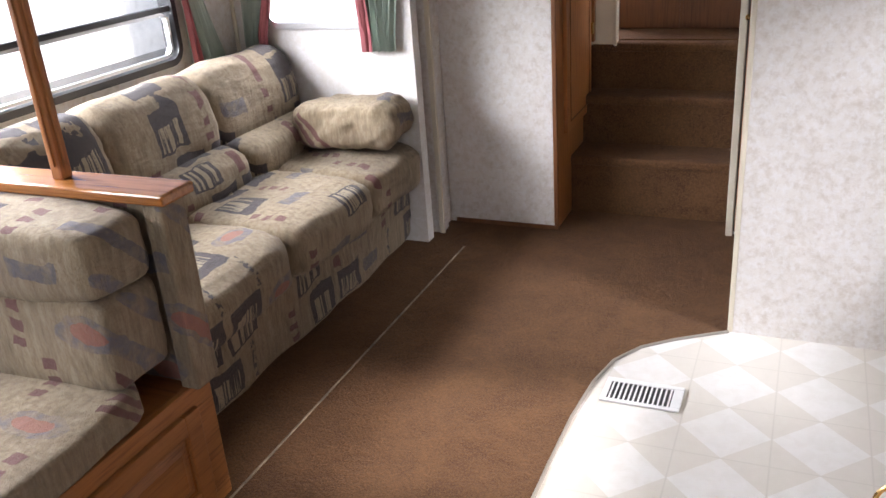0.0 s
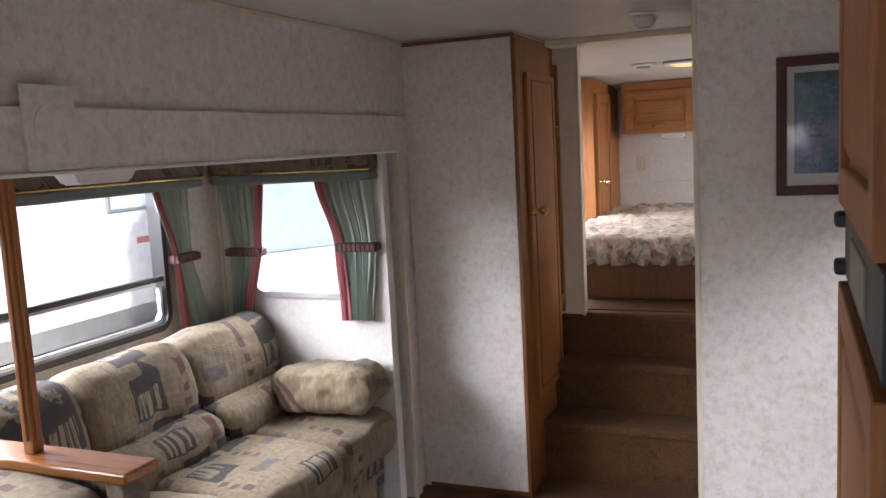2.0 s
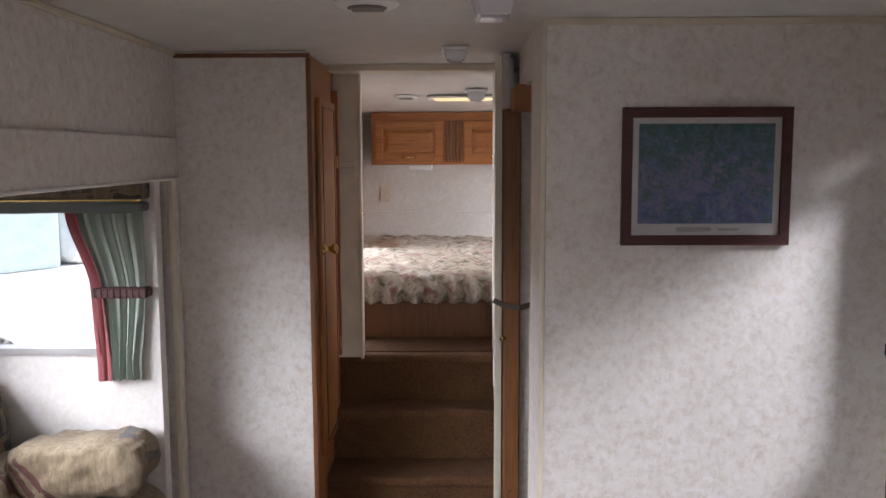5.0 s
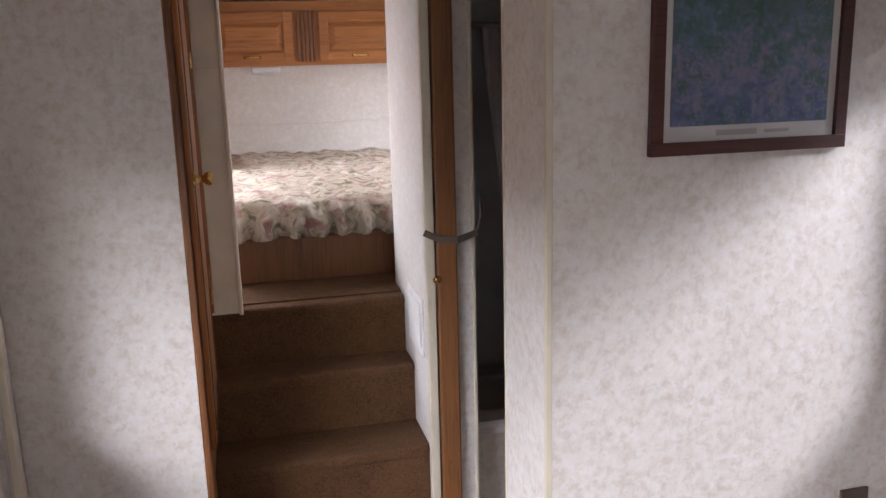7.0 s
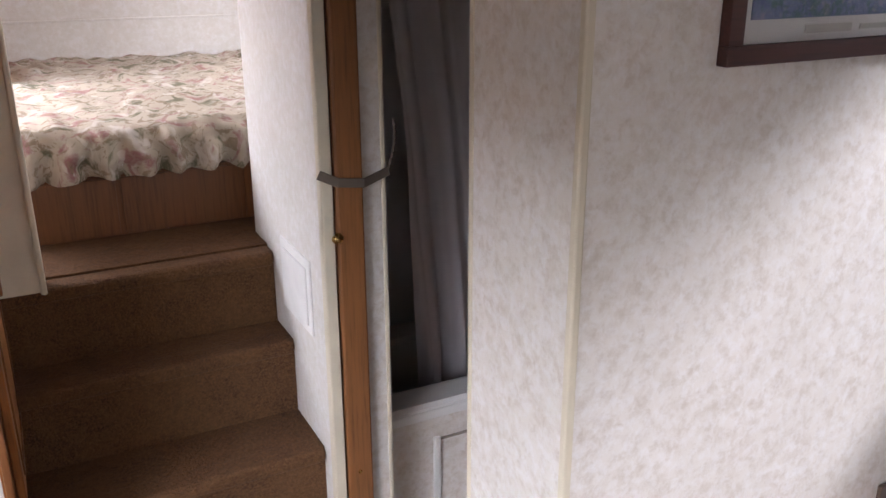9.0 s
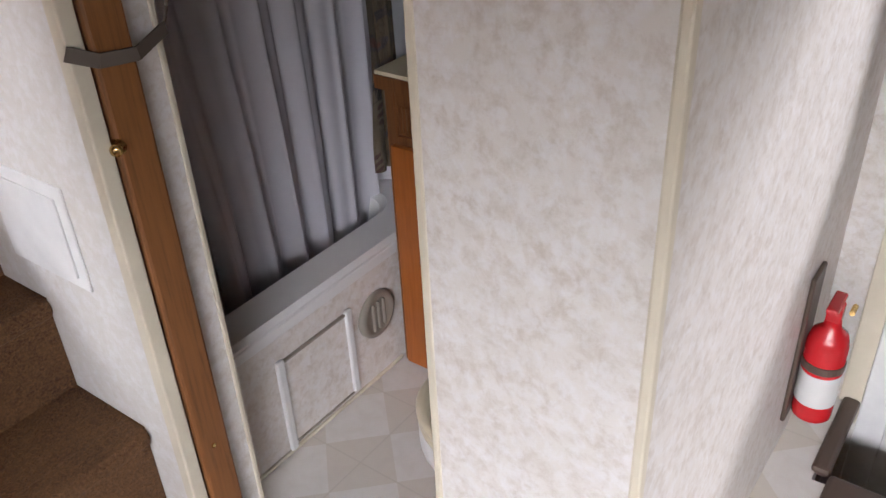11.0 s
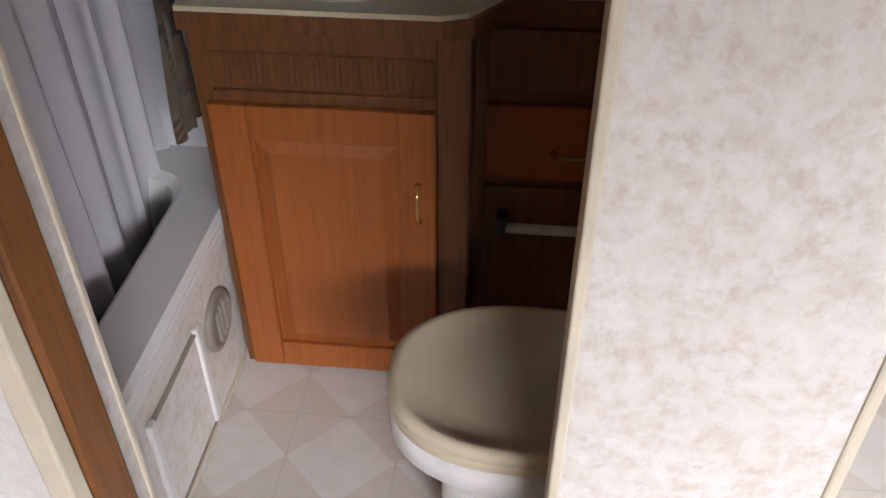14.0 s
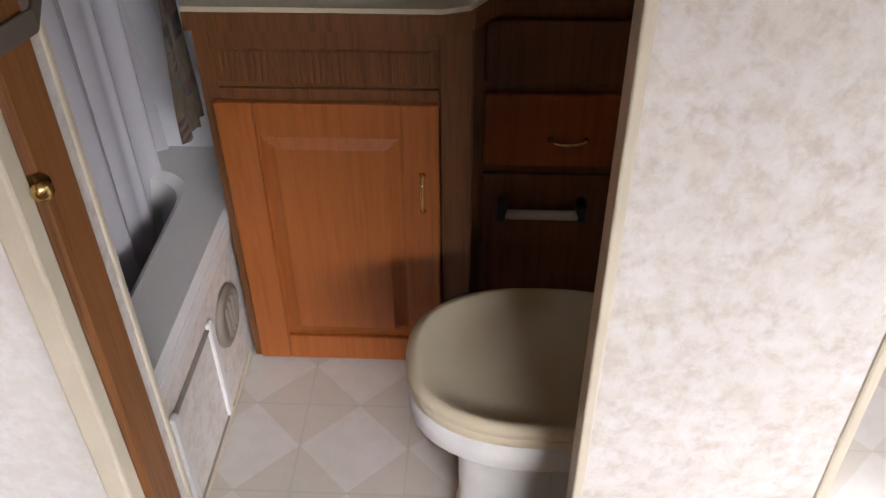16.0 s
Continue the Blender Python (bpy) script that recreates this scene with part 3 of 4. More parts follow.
structure("floor_bedroom", boxes((-1.55, -0.2, 4.18, 6.2, 0.66, 0.735), (-0.2, 1.0, 4.312, 6.2, 0.66, 0.735)), CARPET, "brown carpet on the raised bedroom floor")
ceil2 = bmesh.new()
prof = ((4.1, CEIL - 0.004), (6.2, 1.925), (6.2, 1.975), (4.1, CEIL + 0.05))
va = [ceil2.verts.new((-1.6, y, z)) for y, z in prof]
vb = [ceil2.verts.new((1.05, y, z)) for y, z in prof]
ceil2.faces.new(va), ceil2.faces.new(vb[::-1])
for i in range(4):
    ceil2.faces.new((va[i], va[(i + 1) % 4], vb[(i + 1) % 4], vb[i]))
structure("ceiling_bedroom", ceil2, CEILING, "white ceiling sloping down to the front")
structure("wall_bedroom_front", box(-1.6, 1.05, 6.12, 6.2, 0.6, 2.0), PAPER_PALE)
# hidden holes in both side walls, added to light the bed
structure("wall_bedroom_left", moved(wall_holes(4.1, 6.2, 0.0, 2.05, [(4.6, 5.4, 1.15, 1.7)], -1.6, -1.55), SWAP), PAPER_PALE)
structure("wall_bedroom_right", moved(wall_holes(4.1, 6.2, 0.0, 2.05, [(4.8, 5.6, 1.15, 1.7)], 1.0, 1.05), SWAP), PAPER_PALE)
structure("wall_bedroom_back", boxes((-1.6, -0.99, 4.19, 4.23, 0.735, CEIL), (-0.234, 1.05, 4.272, 4.31, 0.0, CEIL)), PAPER_PALE)
stub = structure("wall_stub", box(-0.984, -0.866, 4.10, 4.135, 0.717, CEIL - 0.031, 0.003), CREAM, "narrow cream wall end at the bedroom doorway")
part("stub_trim", box(-0.868, -0.852, 4.09, 4.145, 0.717, CEIL - 0.031, 0.005), CREAM, stub)
part("stub_batten", box(-0.984, -0.866, 4.094, 4.1, 1.62, 1.64, 0.002), CREAM, stub)

# ---- outside ----
structure("ground", box(-400, 400, -400, 400, -0.95, -0.9), GRAVEL, "pale gravel yard")


def wheel(parent, at, axis, r):
    q = Vector(axis).to_track_quat("Z", "Y").to_matrix().to_4x4()
    w = part("tyre", moved(lathe(((r * 0.6, -0.1), (r * 0.95, -0.1), (r, -0.07), (r, 0.07), (r * 0.95, 0.1), (r * 0.6, 0.1)), 32), Matrix.Translation(at) @ q), RUBBER, parent)
    part("rim", moved(lathe(((r * 0.6, -0.09), (r * 0.62, 0.06), (r * 0.3, 0.08), (r * 0.12, 0.11), (0.02, 0.11)), 24), Matrix.Translation(at) @ q), ALU, w)


def trailer(x, y, w, l, name, label):
    t = thing(name, label, "trailer")
    part("body", box(x - w / 2, x + w / 2, y - l / 2, y + l / 2, -0.4, 2.4, 0.12, 3), VAN_WHITE, t)
    part("stripe", box(x + w / 2 - 0.01, x + w / 2 + 0.006, y + l * 0.2, y + l * 0.45, 0.6, 0.68), paint("faded_stripe", (0.6, 0.2, 0.17), 0.5), t)
    part("skirt", box(x + w / 2 - 0.02, x + w / 2 + 0.004, y - l * 0.45, y + l * 0.45, -0.38, -0.15), ALU, t)
    for k in (-0.25, 0.2):
        wf = part("window_frame", box(x + w / 2 - 0.01, x + w / 2 + 0.02, y + l * k - 0.45, y + l * k + 0.45, 1.0, 1.75, 0.02), ALU, t)
        part("pane", box(x + w / 2, x + w / 2 + 0.026, y + l * k - 0.4, y + l * k + 0.4, 1.05, 1.7), VAN_TEAL, wf)
    for k in (-0.06, 0.06):
        wheel(t, (x + w / 2 - 0.12, y + l * k, -0.55), (1, 0, 0), 0.35)
    return t


trailer(-8.5, 5.6, 2.4, 12.0, "travel_trailer", "white travel trailer with a red stripe parked on gravel")
truck = thing("pickup_truck", "white pickup truck with a teal canopy parked outside", "truck")
part("body", box(-6.4, -4.4, 8.2, 13.0, -0.55, 0.45, 0.12, 3), VAN_WHITE, truck)
part("cab", box(-6.3, -4.5, 10.0, 11.8, 0.45, 1.2, 0.18, 3), VAN_WHITE, truck)
part("canopy", box(-6.3, -4.5, 8.3, 9.9, 0.45, 2.0, 0.05), VAN_TEAL, truck)
part("bumper", box(-6.4, -4.4, 8.08, 8.2, -0.5, -0.3, 0.03), ALU, truck)
for wx in (-6.25, -4.5):
    for wy in (9.0, 12.2):
        wheel(truck, (wx, wy, -0.52), (1, 0, 0), 0.38)
truck.matrix_world = Matrix.Translation((-5.4, 10.0, 0)) @ Matrix.Rotation(radians(-35), 4, "Z") @ Matrix.Translation((5.4, -10.0, 0))

# ---- wardrobe beside the steps ----
ward = thing("wardrobe", "tall wallpapered wardrobe with an oak side door", "wardrobe")
part("body", boxes((LEFT + 0.001, -1.0, 3.484, 4.188, 0.0, CEIL - 0.001)), PAPER, ward, "mottled cream wallpaper front")
part("side_panel", box(-1.0, -0.985, 3.486, 4.19, 0.0, CEIL - 0.012, 0.002), OAK, ward, "oak veneer side")
part("top_trim", box(LEFT + 0.001, -0.982, 3.474, 3.486, CEIL - 0.026, CEIL - 0.010, 0.002), OAK_BROWN, ward, "thin brown trim")
part("corner_trim", box(-0.995, -0.979, 3.478, 3.492, 0.0, CEIL - 0.027, 0.004), OAK_BROWN, ward)
part("baseboard", box(LEFT + 0.03, -0.99, 3.478, 3.484, 0.0, 0.02, 0.002), OAK_BROWN, ward)
TURN_R = Matrix(((0, -1, 0, 0), (1, 0, 0, 0), (0, 0, 1, 0), (0, 0, 0, 1)))   # u along y, face towards +x
wd = part("door", moved(box(3.60, 4.06, 0.965, 0.983, 0.42, 1.91, 0.004), TURN_R), OAK, ward)
part("stile_line", moved(boxes((3.655, 3.663, 0.961, 0.966, 0.46, 1.88), (4.0, 4.008, 0.961, 0.966, 0.46, 1.88), (3.663, 4.0, 0.961, 0.966, 1.872, 1.88), (3.663, 4.0, 0.961, 0.966, 0.46, 0.468), bevel=0.002), TURN_R), OAK_BROWN, wd)
for z in (0.78, 1.62):
    part("hinge", box(-0.968, -0.955, 4.045, 4.075, z, z + 0.055, 0.003), BRASS, wd)
knob(wd, (-0.965, 3.63, 1.295), (1, 0, 0))
fd = part("folding_leaf", moved(box(4.07, 4.10, 0.955, 0.983, 0.74, 1.97, 0.004), TURN_R), OAK, ward)

# ---- framed print ----
pic = thing("framed_picture", "garden print in a dark reddish frame with white mat", "picture")
P = (0.073, 0.578, 1.405, 1.817)
part("frame", moved(boxes((P[0], P[1], 0, 0.022, P[2], P[2] + 0.03), (P[0], P[1], 0, 0.022, P[3] - 0.03, P[3]), (P[0], P[0] + 0.03, 0.0005, 0.0215, P[2] + 0.03, P[3] - 0.03), (P[1] - 0.03, P[1], 0.0005, 0.0215, P[2] + 0.03, P[3] - 0.03), bevel=0.0015), Matrix.Translation((0, WALL_Y - 0.022, 0))), MAHOGANY, pic)
part("mat_board", box(P[0] + 0.028, P[1] - 0.028, WALL_Y - 0.010, WALL_Y - 0.001, P[2] + 0.028, P[3] - 0.028), MAT_BOARD, pic)
part("print", box(P[0] + 0.05, P[1] - 0.05, WALL_Y - 0.012, WALL_Y - 0.0095, P[2] + 0.065, P[3] - 0.048), PRINT, pic)
part("caption_bar", boxes((0.24, 0.345, WALL_Y - 0.0115, WALL_Y - 0.0098, P[2] + 0.041, P[2] + 0.054), (0.365, 0.43, WALL_Y - 0.0115, WALL_Y - 0.0098, P[2] + 0.043, P[2] + 0.051)), paint("caption_ink", (0.42, 0.41, 0.38), 0.7), pic)
g = part("glazing", box(P[0] + 0.028, P[1] - 0.028, WALL_Y - 0.0165, WALL_Y - 0.0145, P[2] + 0.028, P[3] - 0.028), PICTURE_GLASS, pic)
g.visible_shadow = False

# ---- sofa in the slide-out ----
sofa = thing("sofa", "three-seat sofa in faded tapestry upholstery with bolster cushion", "sofa")
part("base", cushion(-2.34, -1.60, 1.53, 3.19, 0.03, 0.34, 16, 0.008, 5), TAPESTRY, sofa, smooth=True)
part("skirt", cushion(-1.66, -1.575, 1.53, 3.20, 0.025, 0.37, 10, 0.012, 6, 18, 3.0), TAPESTRY, sofa, smooth=True)
for y0, y1, k in ((1.54, 2.165, 1.0), (2.16, 2.735, 2.0), (2.73, 3.205, 4.0)):
    part("seat_cushion", cushion(-2.2, -1.49, y0, y1, 0.26, 0.485, 4.2, 0.014, 5, 20, k, 9.0), TAPESTRY, sofa, smooth=True)


def leaning(bm, pivot, angle):
    return moved(bm, Matrix.Translation(pivot) @ Matrix.Rotation(radians(angle), 4, "Y") @ Matrix.Translation(-Vector(pivot)))


for y0, y1, k in ((1.46, 2.035, 5.0), (2.03, 2.595, 6.0), (2.59, 3.195, 7.0)):
    part("back_cushion", leaning(cushion(-2.29, -2.02, y0, y1, 0.50, 0.905, 2.7, 0.014, 4.5, 20, k, 9.0), (-2.15, 0, 0.5), -12), TAPESTRY, sofa, smooth=True)
    part("lumbar_roll", cushion(-2.20, -1.93, y0 + 0.003, y1 - 0.003, 0.42, 0.62, 2.8, 0.010, 6, 16, k + 3, 9.0), TAPESTRY, sofa, smooth=True)
bol = thing("bolster_cushion", "crumpled tapestry bolster lying on the sofa seat", "cushion")
part("cover", moved(cushion(-0.24, 0.235, -0.13, 0.13, -0.10, 0.10, 4.0, 0.026, 9, 20, 11.0), Matrix.Translation((-1.735, 3.045, 0.60)) @ Matrix.Rotation(radians(4), 4, "Z") @ Matrix.Rotation(radians(-2), 4, "Y")), TAPESTRY, bol, smooth=True)

# ---- dinette bench with ledge and post ----
bench = thing("dinette_bench", "tapestry dinette bench on an oak drawer base", "bench")
part("base", boxes((-2.36, -1.372, 0.25, 1.475, 0.0, 0.375)), OAK_X, bench)
part("face_frame", boxes((-1.372, -1.352, 0.25, 1.475, 0.31, 0.375), (-1.372, -1.352, 0.25, 1.475, 0.0, 0.05), (-1.372, -1.352, 1.385, 1.475, 0.05, 0.31), (-1.372, -1.352, 0.25, 0.32, 0.05, 0.31), bevel=0.002), OAK_Y, bench)
dw = panel_door(bench, "drawer_front", 0.80, 1.40, 0.04, 0.325, 1.335, OAK_Y, SWAP @ Matrix.Diagonal((1, -1, 1, 1)), label="raised oak drawer front")
pull(dw, (-1.337, 1.16, 0.18), (-1.337, 1.06, 0.18), (0.03, 0, 0))
part("seat_cushion", cushion(-2.34, -1.345, 0.30, 1.30, 0.37, 0.475, 9, 0.010, 5, 18, 2.0), TAPESTRY_BENCH, bench, smooth=True)
part("back_cushion", cushion(-2.34, -1.372, 1.20, 1.41, 0.45, 0.70, 9, 0.008, 5, 16, 3.0), TAPESTRY_BENCH, bench, smooth=True)
part("back_cushion", cushion(-2.34, -1.37, 1.19, 1.42, 0.68, 0.868, 6, 0.010, 5, 16, 8.0), TAPESTRY_BENCH, bench, smooth=True)
part("end_post", box(-1.375, -1.318, 1.395, 1.48, 0.375, 0.868, 0.008), TAPESTRY_BENCH, bench, "upholstered end post")
part("back_panel", box(-2.36, -1.375, 1.42, 1.48, 0.375, 0.868, 0.004), TAPESTRY_BENCH, bench)
part("ledge", box(-2.36, -1.30, 1.385, 1.50, 0.868, 0.896, 0.006), oak("varnished_oak", axis="x", rough=0.14), bench, "glossy oak ledge")
post = thing("oak_post", "slim turned oak post from ledge to slide ceiling", "post")
part("shaft", box(-1.668, -1.634, 1.43, 1.464, 0.896, 1.622, 0.004), OAK, post)
part("bead", box(-1.657, -1.645, 1.424, 1.43, 0.93, 1.58, 0.002), OAK, post)
part("bead", box(-1.634, -1.628, 1.441, 1.453, 0.93, 1.58, 0.002), OAK, post)


# ---- curtains and valances ----
def drape(parent, name, top, tie, bottom, z, mat, m, folds=6, depth=0.022, n=60, lift=0.0):
    """A gathered cloth between (u0, u1) spans at three heights; m turns u, depth, w into the world."""
    bm = bmesh.new()
    rows = 26
    grid = []
    for j in range(rows + 1):
        f = j / rows
        w = z[0] + (z[2] - z[0]) * f
        k = (z[0] - w) / (z[0] - z[1])
        if k <= 1:
            s = k * k * (3 - 2 * k)
            a, b = [top[i] + (tie[i] - top[i]) * s for i in (0, 1)]
        else:
            s = min(1, (w - z[1]) / (z[2] - z[1]) * 1.3)
            a, b = [tie[i] + (bottom[i] - tie[i]) * s for i in (0, 1)]
        amp = depth * (0.55 + 0.45 * abs(1 - k))
        row = []
        for i in range(n + 1):
            u = i / n
            ph = 2 * math.pi * folds * u + 0.6 * math.sin(5 * f + u * 3)
            row.append((a + (b - a) * u + 0.004 * math.sin(ph * 2), -amp * (math.sin(ph) + 0.35 * math.sin(2.3 * ph + 1)) - lift, w))
        grid.append(row)
    for off in (0.0, 0.0025):
        vs = [[bm.verts.new((x, y + off, w)) for x, y, w in row] for row in grid]
        for j in range(rows):
            for i in range(n):
                bm.faces.new((vs[j][i], vs[j][i + 1], vs[j + 1][i + 1], vs[j + 1][i]))
    return part(name, moved(bm, m), mat, parent, smooth=True)


def curtain(label, top, tie, bottom, z, m, rose_low, lift=0.03):
    c = thing("curtain", label, "curtain", "sage window curtains")
    drape(c, "cloth", top, tie, bottom, z, GREEN, m, 5, 0.017, 60, lift)
    i = 0 if rose_low else 1
    w = 0.028 if rose_low else -0.028
    span = lambda p: (p[i] - w * 0.6, p[i] + w) if rose_low else (p[i] + w, p[i] - w * 0.6)
    drape(c, "rose_border", span(top), span(tie), span(bottom), z, ROSE, m, 1, 0.008, 10, lift + 0.022)
    t0, t1 = min(tie) - 0.012, max(tie) + 0.012
    bm = boxes((t0, t1, -lift - 0.034, -lift + 0.03, z[1] - 0.02, z[1] + 0.02), bevel=0.012)
    for q in range(9):
        u = t0 + (t1 - t0) * (q + 0.5) / 9
        join(bm, box(u - 0.006, u + 0.006, -lift - 0.038, -lift - 0.03, z[1] - 0.016, z[1] + 0.016, 0.002))
    part("tieback", moved(bm, m), paint("wine_tieback", (0.12, 0.06, 0.06), 0.8) if "wine_tieback" not in bpy.data.materials else bpy.data.materials["wine_tieback"], c, "ruched dark tieback")
    return c


BACKM = SWAP @ Matrix.Diagonal((1, -1, 1, 1)) @ Matrix.Translation((0, 2.38, 0))
ENDM = Matrix.Translation((0, 3.21, 0))
curtain("sage curtain with rose border tied back beside the small window", (-2.335, -2.10), (-2.30, -2.13), (-2.315, -2.20), (1.50, 1.168, 0.86), ENDM, False)
curtain("sage curtain with rose border tied back below the short valance", (-1.80, -1.545), (-1.72, -1.54), (-1.705, -1.575), (1.50, 1.19, 0.865), ENDM, True)
curtain("sage curtain with rose border tied back at the wide window", (2.74, 2.98), (2.83, 2.97), (2.86, 3.06), (1.50, 1.18, 0.79), BACKM, True)


# sage cotton again, its colour darkened for the shade on the roll
SHADED_GREEN = paint("shaded_sage_cotton", (0.13, 0.15, 0.14), 0.85)
DARK_TAPESTRY = tapestry("valance_tapestry", "x", 0.45, (0.13, 0.06))


def valance(label, u0, u1, m, d=0.095):
    v = thing("valance", label, "valance", "padded window valances")
    part("fabric_board", moved(box(u0, u1, -d, -0.002, 1.527, 1.618, 0.01), m), DARK_TAPESTRY, v, "tapestry covered board")
    part("sage_roll", moved(cushion(u0 - 0.003, u1 + 0.003, -d - 0.008, -0.004, 1.478, 1.522, 6, 0.003, 9, 14), m), SHADED_GREEN, v, "padded sage lower edge", True)
    part("gold_braid", moved(box(u0, u1, -d - 0.004, -d + 0.004, 1.521, 1.528, 0.002), m), BRASS, v)


valance("tapestry and sage padded valance over the small window", -2.345, -1.522, ENDM)
valance("tapestry and sage padded valance over the wide window", 0.85, 3.02, BACKM)


def dome_light(at, size, label, lens=None, group="ceiling dome lights"):
    x, y, z = at
    w, l, d = size
    t = thing("ceiling_light", label, "ceiling light", group)
    part("base", box(x - w / 2, x + w / 2, y - l / 2, y + l / 2, z - 0.014, z - 0.001, 0.005), WHITE, t)
    bm = box(x - w * 0.44, x + w * 0.44, y - l * 0.44, y + l * 0.44, z - d, z - 0.012)
    for v in bm.verts:
        if v.co.z < z - d * 0.6:
            v.co.x, v.co.y = x + (v.co.x - x) * 0.72, y + (v.co.y - y) * 0.72
    bmesh.ops.bevel(bm, geom=bm.edges[:], offset=0.008, segments=2, affect="EDGES")
    part("lens", bm, lens or CLEAR_LENS, t, "ribbed clear lens")
    return t


dome_light((-0.338, 2.27, CEIL), (0.12, 0.16, 0.075), "off ceiling dome light with ribbed clear lens")
dome_light((-0.42, 3.40, CEIL), (0.10, 0.12, 0.055), "small off ceiling dome light before the steps")
dome_light((-1.92, 2.02, 1.622), (0.13, 0.34, 0.075), "long white dome light under the slide ceiling")
dome_light((-0.30, 4.78, 2.025), (0.12, 0.14, 0.06), "small off dome light over the bed")
dome_light((-0.36, 5.05, 2.006), (0.42, 0.2, 0.022), "lit warm yellow panel light over the bed", LIT_LENS)


def round_vent(at, r, label):
    x, y, z = at
    v = thing("ceiling_vent", label, "vent", "round ceiling vents")
    part("flange", moved(lathe(((r * 0.6, 0), (r, 0), (r, -0.005), (r * 0.82, -0.013), (r * 0.6, -0.013)), 32), Matrix.Translation(at)), WHITE, v, smooth=True)
    # flat black disc paints the darkness inside the vent
    part("throat", moved(lathe(((r * 0.62, -0.002), (r * 0.62, -0.0145), (r * 0.2, -0.0145)), 24), Matrix.Translation(at)), BLACK, v)
    for k in (-0.3, 0.0, 0.3):
        part("slat", box(x - r * 0.5, x + r * 0.5, y + k * r - 0.006, y + k * r + 0.006, z - 0.019, z - 0.0145, 0.001), GREY_VENT, v)


round_vent((-0.66, 2.45, CEIL - 0.001), 0.085, "round white ceiling vent with dark slats")
round_vent((-0.69, 5.02, 2.0085), 0.07, "round white vent in the bedroom ceiling")
ac = thing("ceiling_grille", "beige plastic air return grille on the ceiling", "vent")
part("frame", box(-0.62, -0.36, 1.60, 1.95, CEIL - 0.014, CEIL - 0.001, 0.004), CREAM, ac)
for k in range(14):
    part("slat", box(-0.60, -0.38, 1.625 + k * 0.0225, 1.635 + k * 0.0225, CEIL - 0.019, CEIL - 0.014, 0.001), CREAM, ac)
sp = thing("speaker", "flush wallpapered square speaker on the slide flange", "speaker")
part("plate", box(-1.488, -1.474, 1.375, 1.525, 1.60, 1.80, 0.004), PAPER, sp)
part("cone_ring", moved(lathe(((0.035, 0), (0.055, 0), (0.055, 0.004), (0.035, 0.004)), 28), Matrix.Translation((-1.474, 1.45, 1.70)) @ Matrix.Rotation(radians(90), 4, "Y")), PAPER, sp)

# ---- floor register ----
reg = thing("floor_register", "white metal floor register with dark slots", "vent")
part("frame", boxes((-0.495, -0.255, 2.185, 2.20, 0.0, 0.007), (-0.495, -0.255, 2.30, 2.318, 0.0, 0.007), (-0.495, -0.478, 2.20, 2.30, 0.0, 0.007), (-0.285, -0.255, 2.20, 2.30, 0.0, 0.007), bevel=0.002), WHITE, reg)
# no real depth: a thin black plate paints the shade below the slats
part("well", box(-0.478, -0.285, 2.20, 2.30, 0.0, 0.002), BLACK, reg)
for i in range(13):
    x = -0.472 + i * 0.0148
    part("slat", box(x, x + 0.005, 2.20, 2.30, 0.001, 0.006), WHITE, reg)

# ---- refrigerator column ----
fr = thing("refrigerator", "built-in refrigerator with oak door panels and black trim", "refrigerator")
FM = SWAP
FY0, FY1 = 0.72, 1.36
part("cabinet", boxes((0.225, RIGHT, FY0 - 0.03, FY1, 0.0, CEIL - 0.002)), OAK, fr)
part("black_body", box(0.205, 0.226, FY0, FY1 - 0.005, 0.74, 1.93, 0.003), BLACK, fr)
for z0, z1 in ((0.775, 1.378), (1.497, 1.90)):
    panel_door(fr, "door", FY0 + 0.01, FY1 - 0.012, z0, z1, 0.187, OAK, FM, label="oak panelled door")
part("control_strip", box(0.196, 0.206, FY0 + 0.02, FY1 - 0.02, 1.388, 1.485, 0.003), BLACK, fr)
part("display", box(0.193, 0.197, FY0 + 0.2, FY1 - 0.2, 1.405, 1.465, 0.002), GREY_VENT, fr)
for z in (1.40, 1.472, 0.755, 1.912):
    part("hinge", boxes((0.181, 0.21, FY1 - 0.03, FY1 + 0.002, z - 0.012, z + 0.012), bevel=0.006), BLACK, fr, "black hinge block")
lc = panel_door(fr, "lower_door", FY0 + 0.01, FY1 - 0.012, 0.10, 0.70, 0.205, OAK, FM, label="oak cabinet door")
pull(lc, (0.205, FY1 - 0.04, 0.52), (0.205, FY1 - 0.04, 0.44), (-0.03, 0, 0))
part("catch", box(0.185, 0.207, FY1 - 0.02, FY1 - 0.004, 0.25, 0.29, 0.004), BLACK, fr)

# ---- entry: step well, screen door, extinguisher ----
well = tagged(thing("step_well", "sunken entry step with brown rounded edging", "step"), kind="structure")
part("tread", box(0.66, 1.2, 1.86, 2.62, -0.40, -0.36), BROWN_EDGE, well)
part("riser", boxes((0.642, 0.66, 1.86, 2.62, -0.40, -0.06), (0.66, RIGHT, 2.62, 2.64, -0.40, -0.06), (0.66, RIGHT, 1.84, 1.86, -0.40, -0.06)), BROWN_EDGE, well)
part("edging", boxes((0.575, 0.665, 1.84, 2.60, -0.012, 0.014), (0.665, RIGHT, 2.60, 2.64, -0.012, 0.014), bevel=0.01), BROWN_EDGE, well)
sd = tagged(thing("door_1", "white screen door with scrollwork guard", "door", "", (0, 0, -0.06)), kind="structure")
DX = 0.955
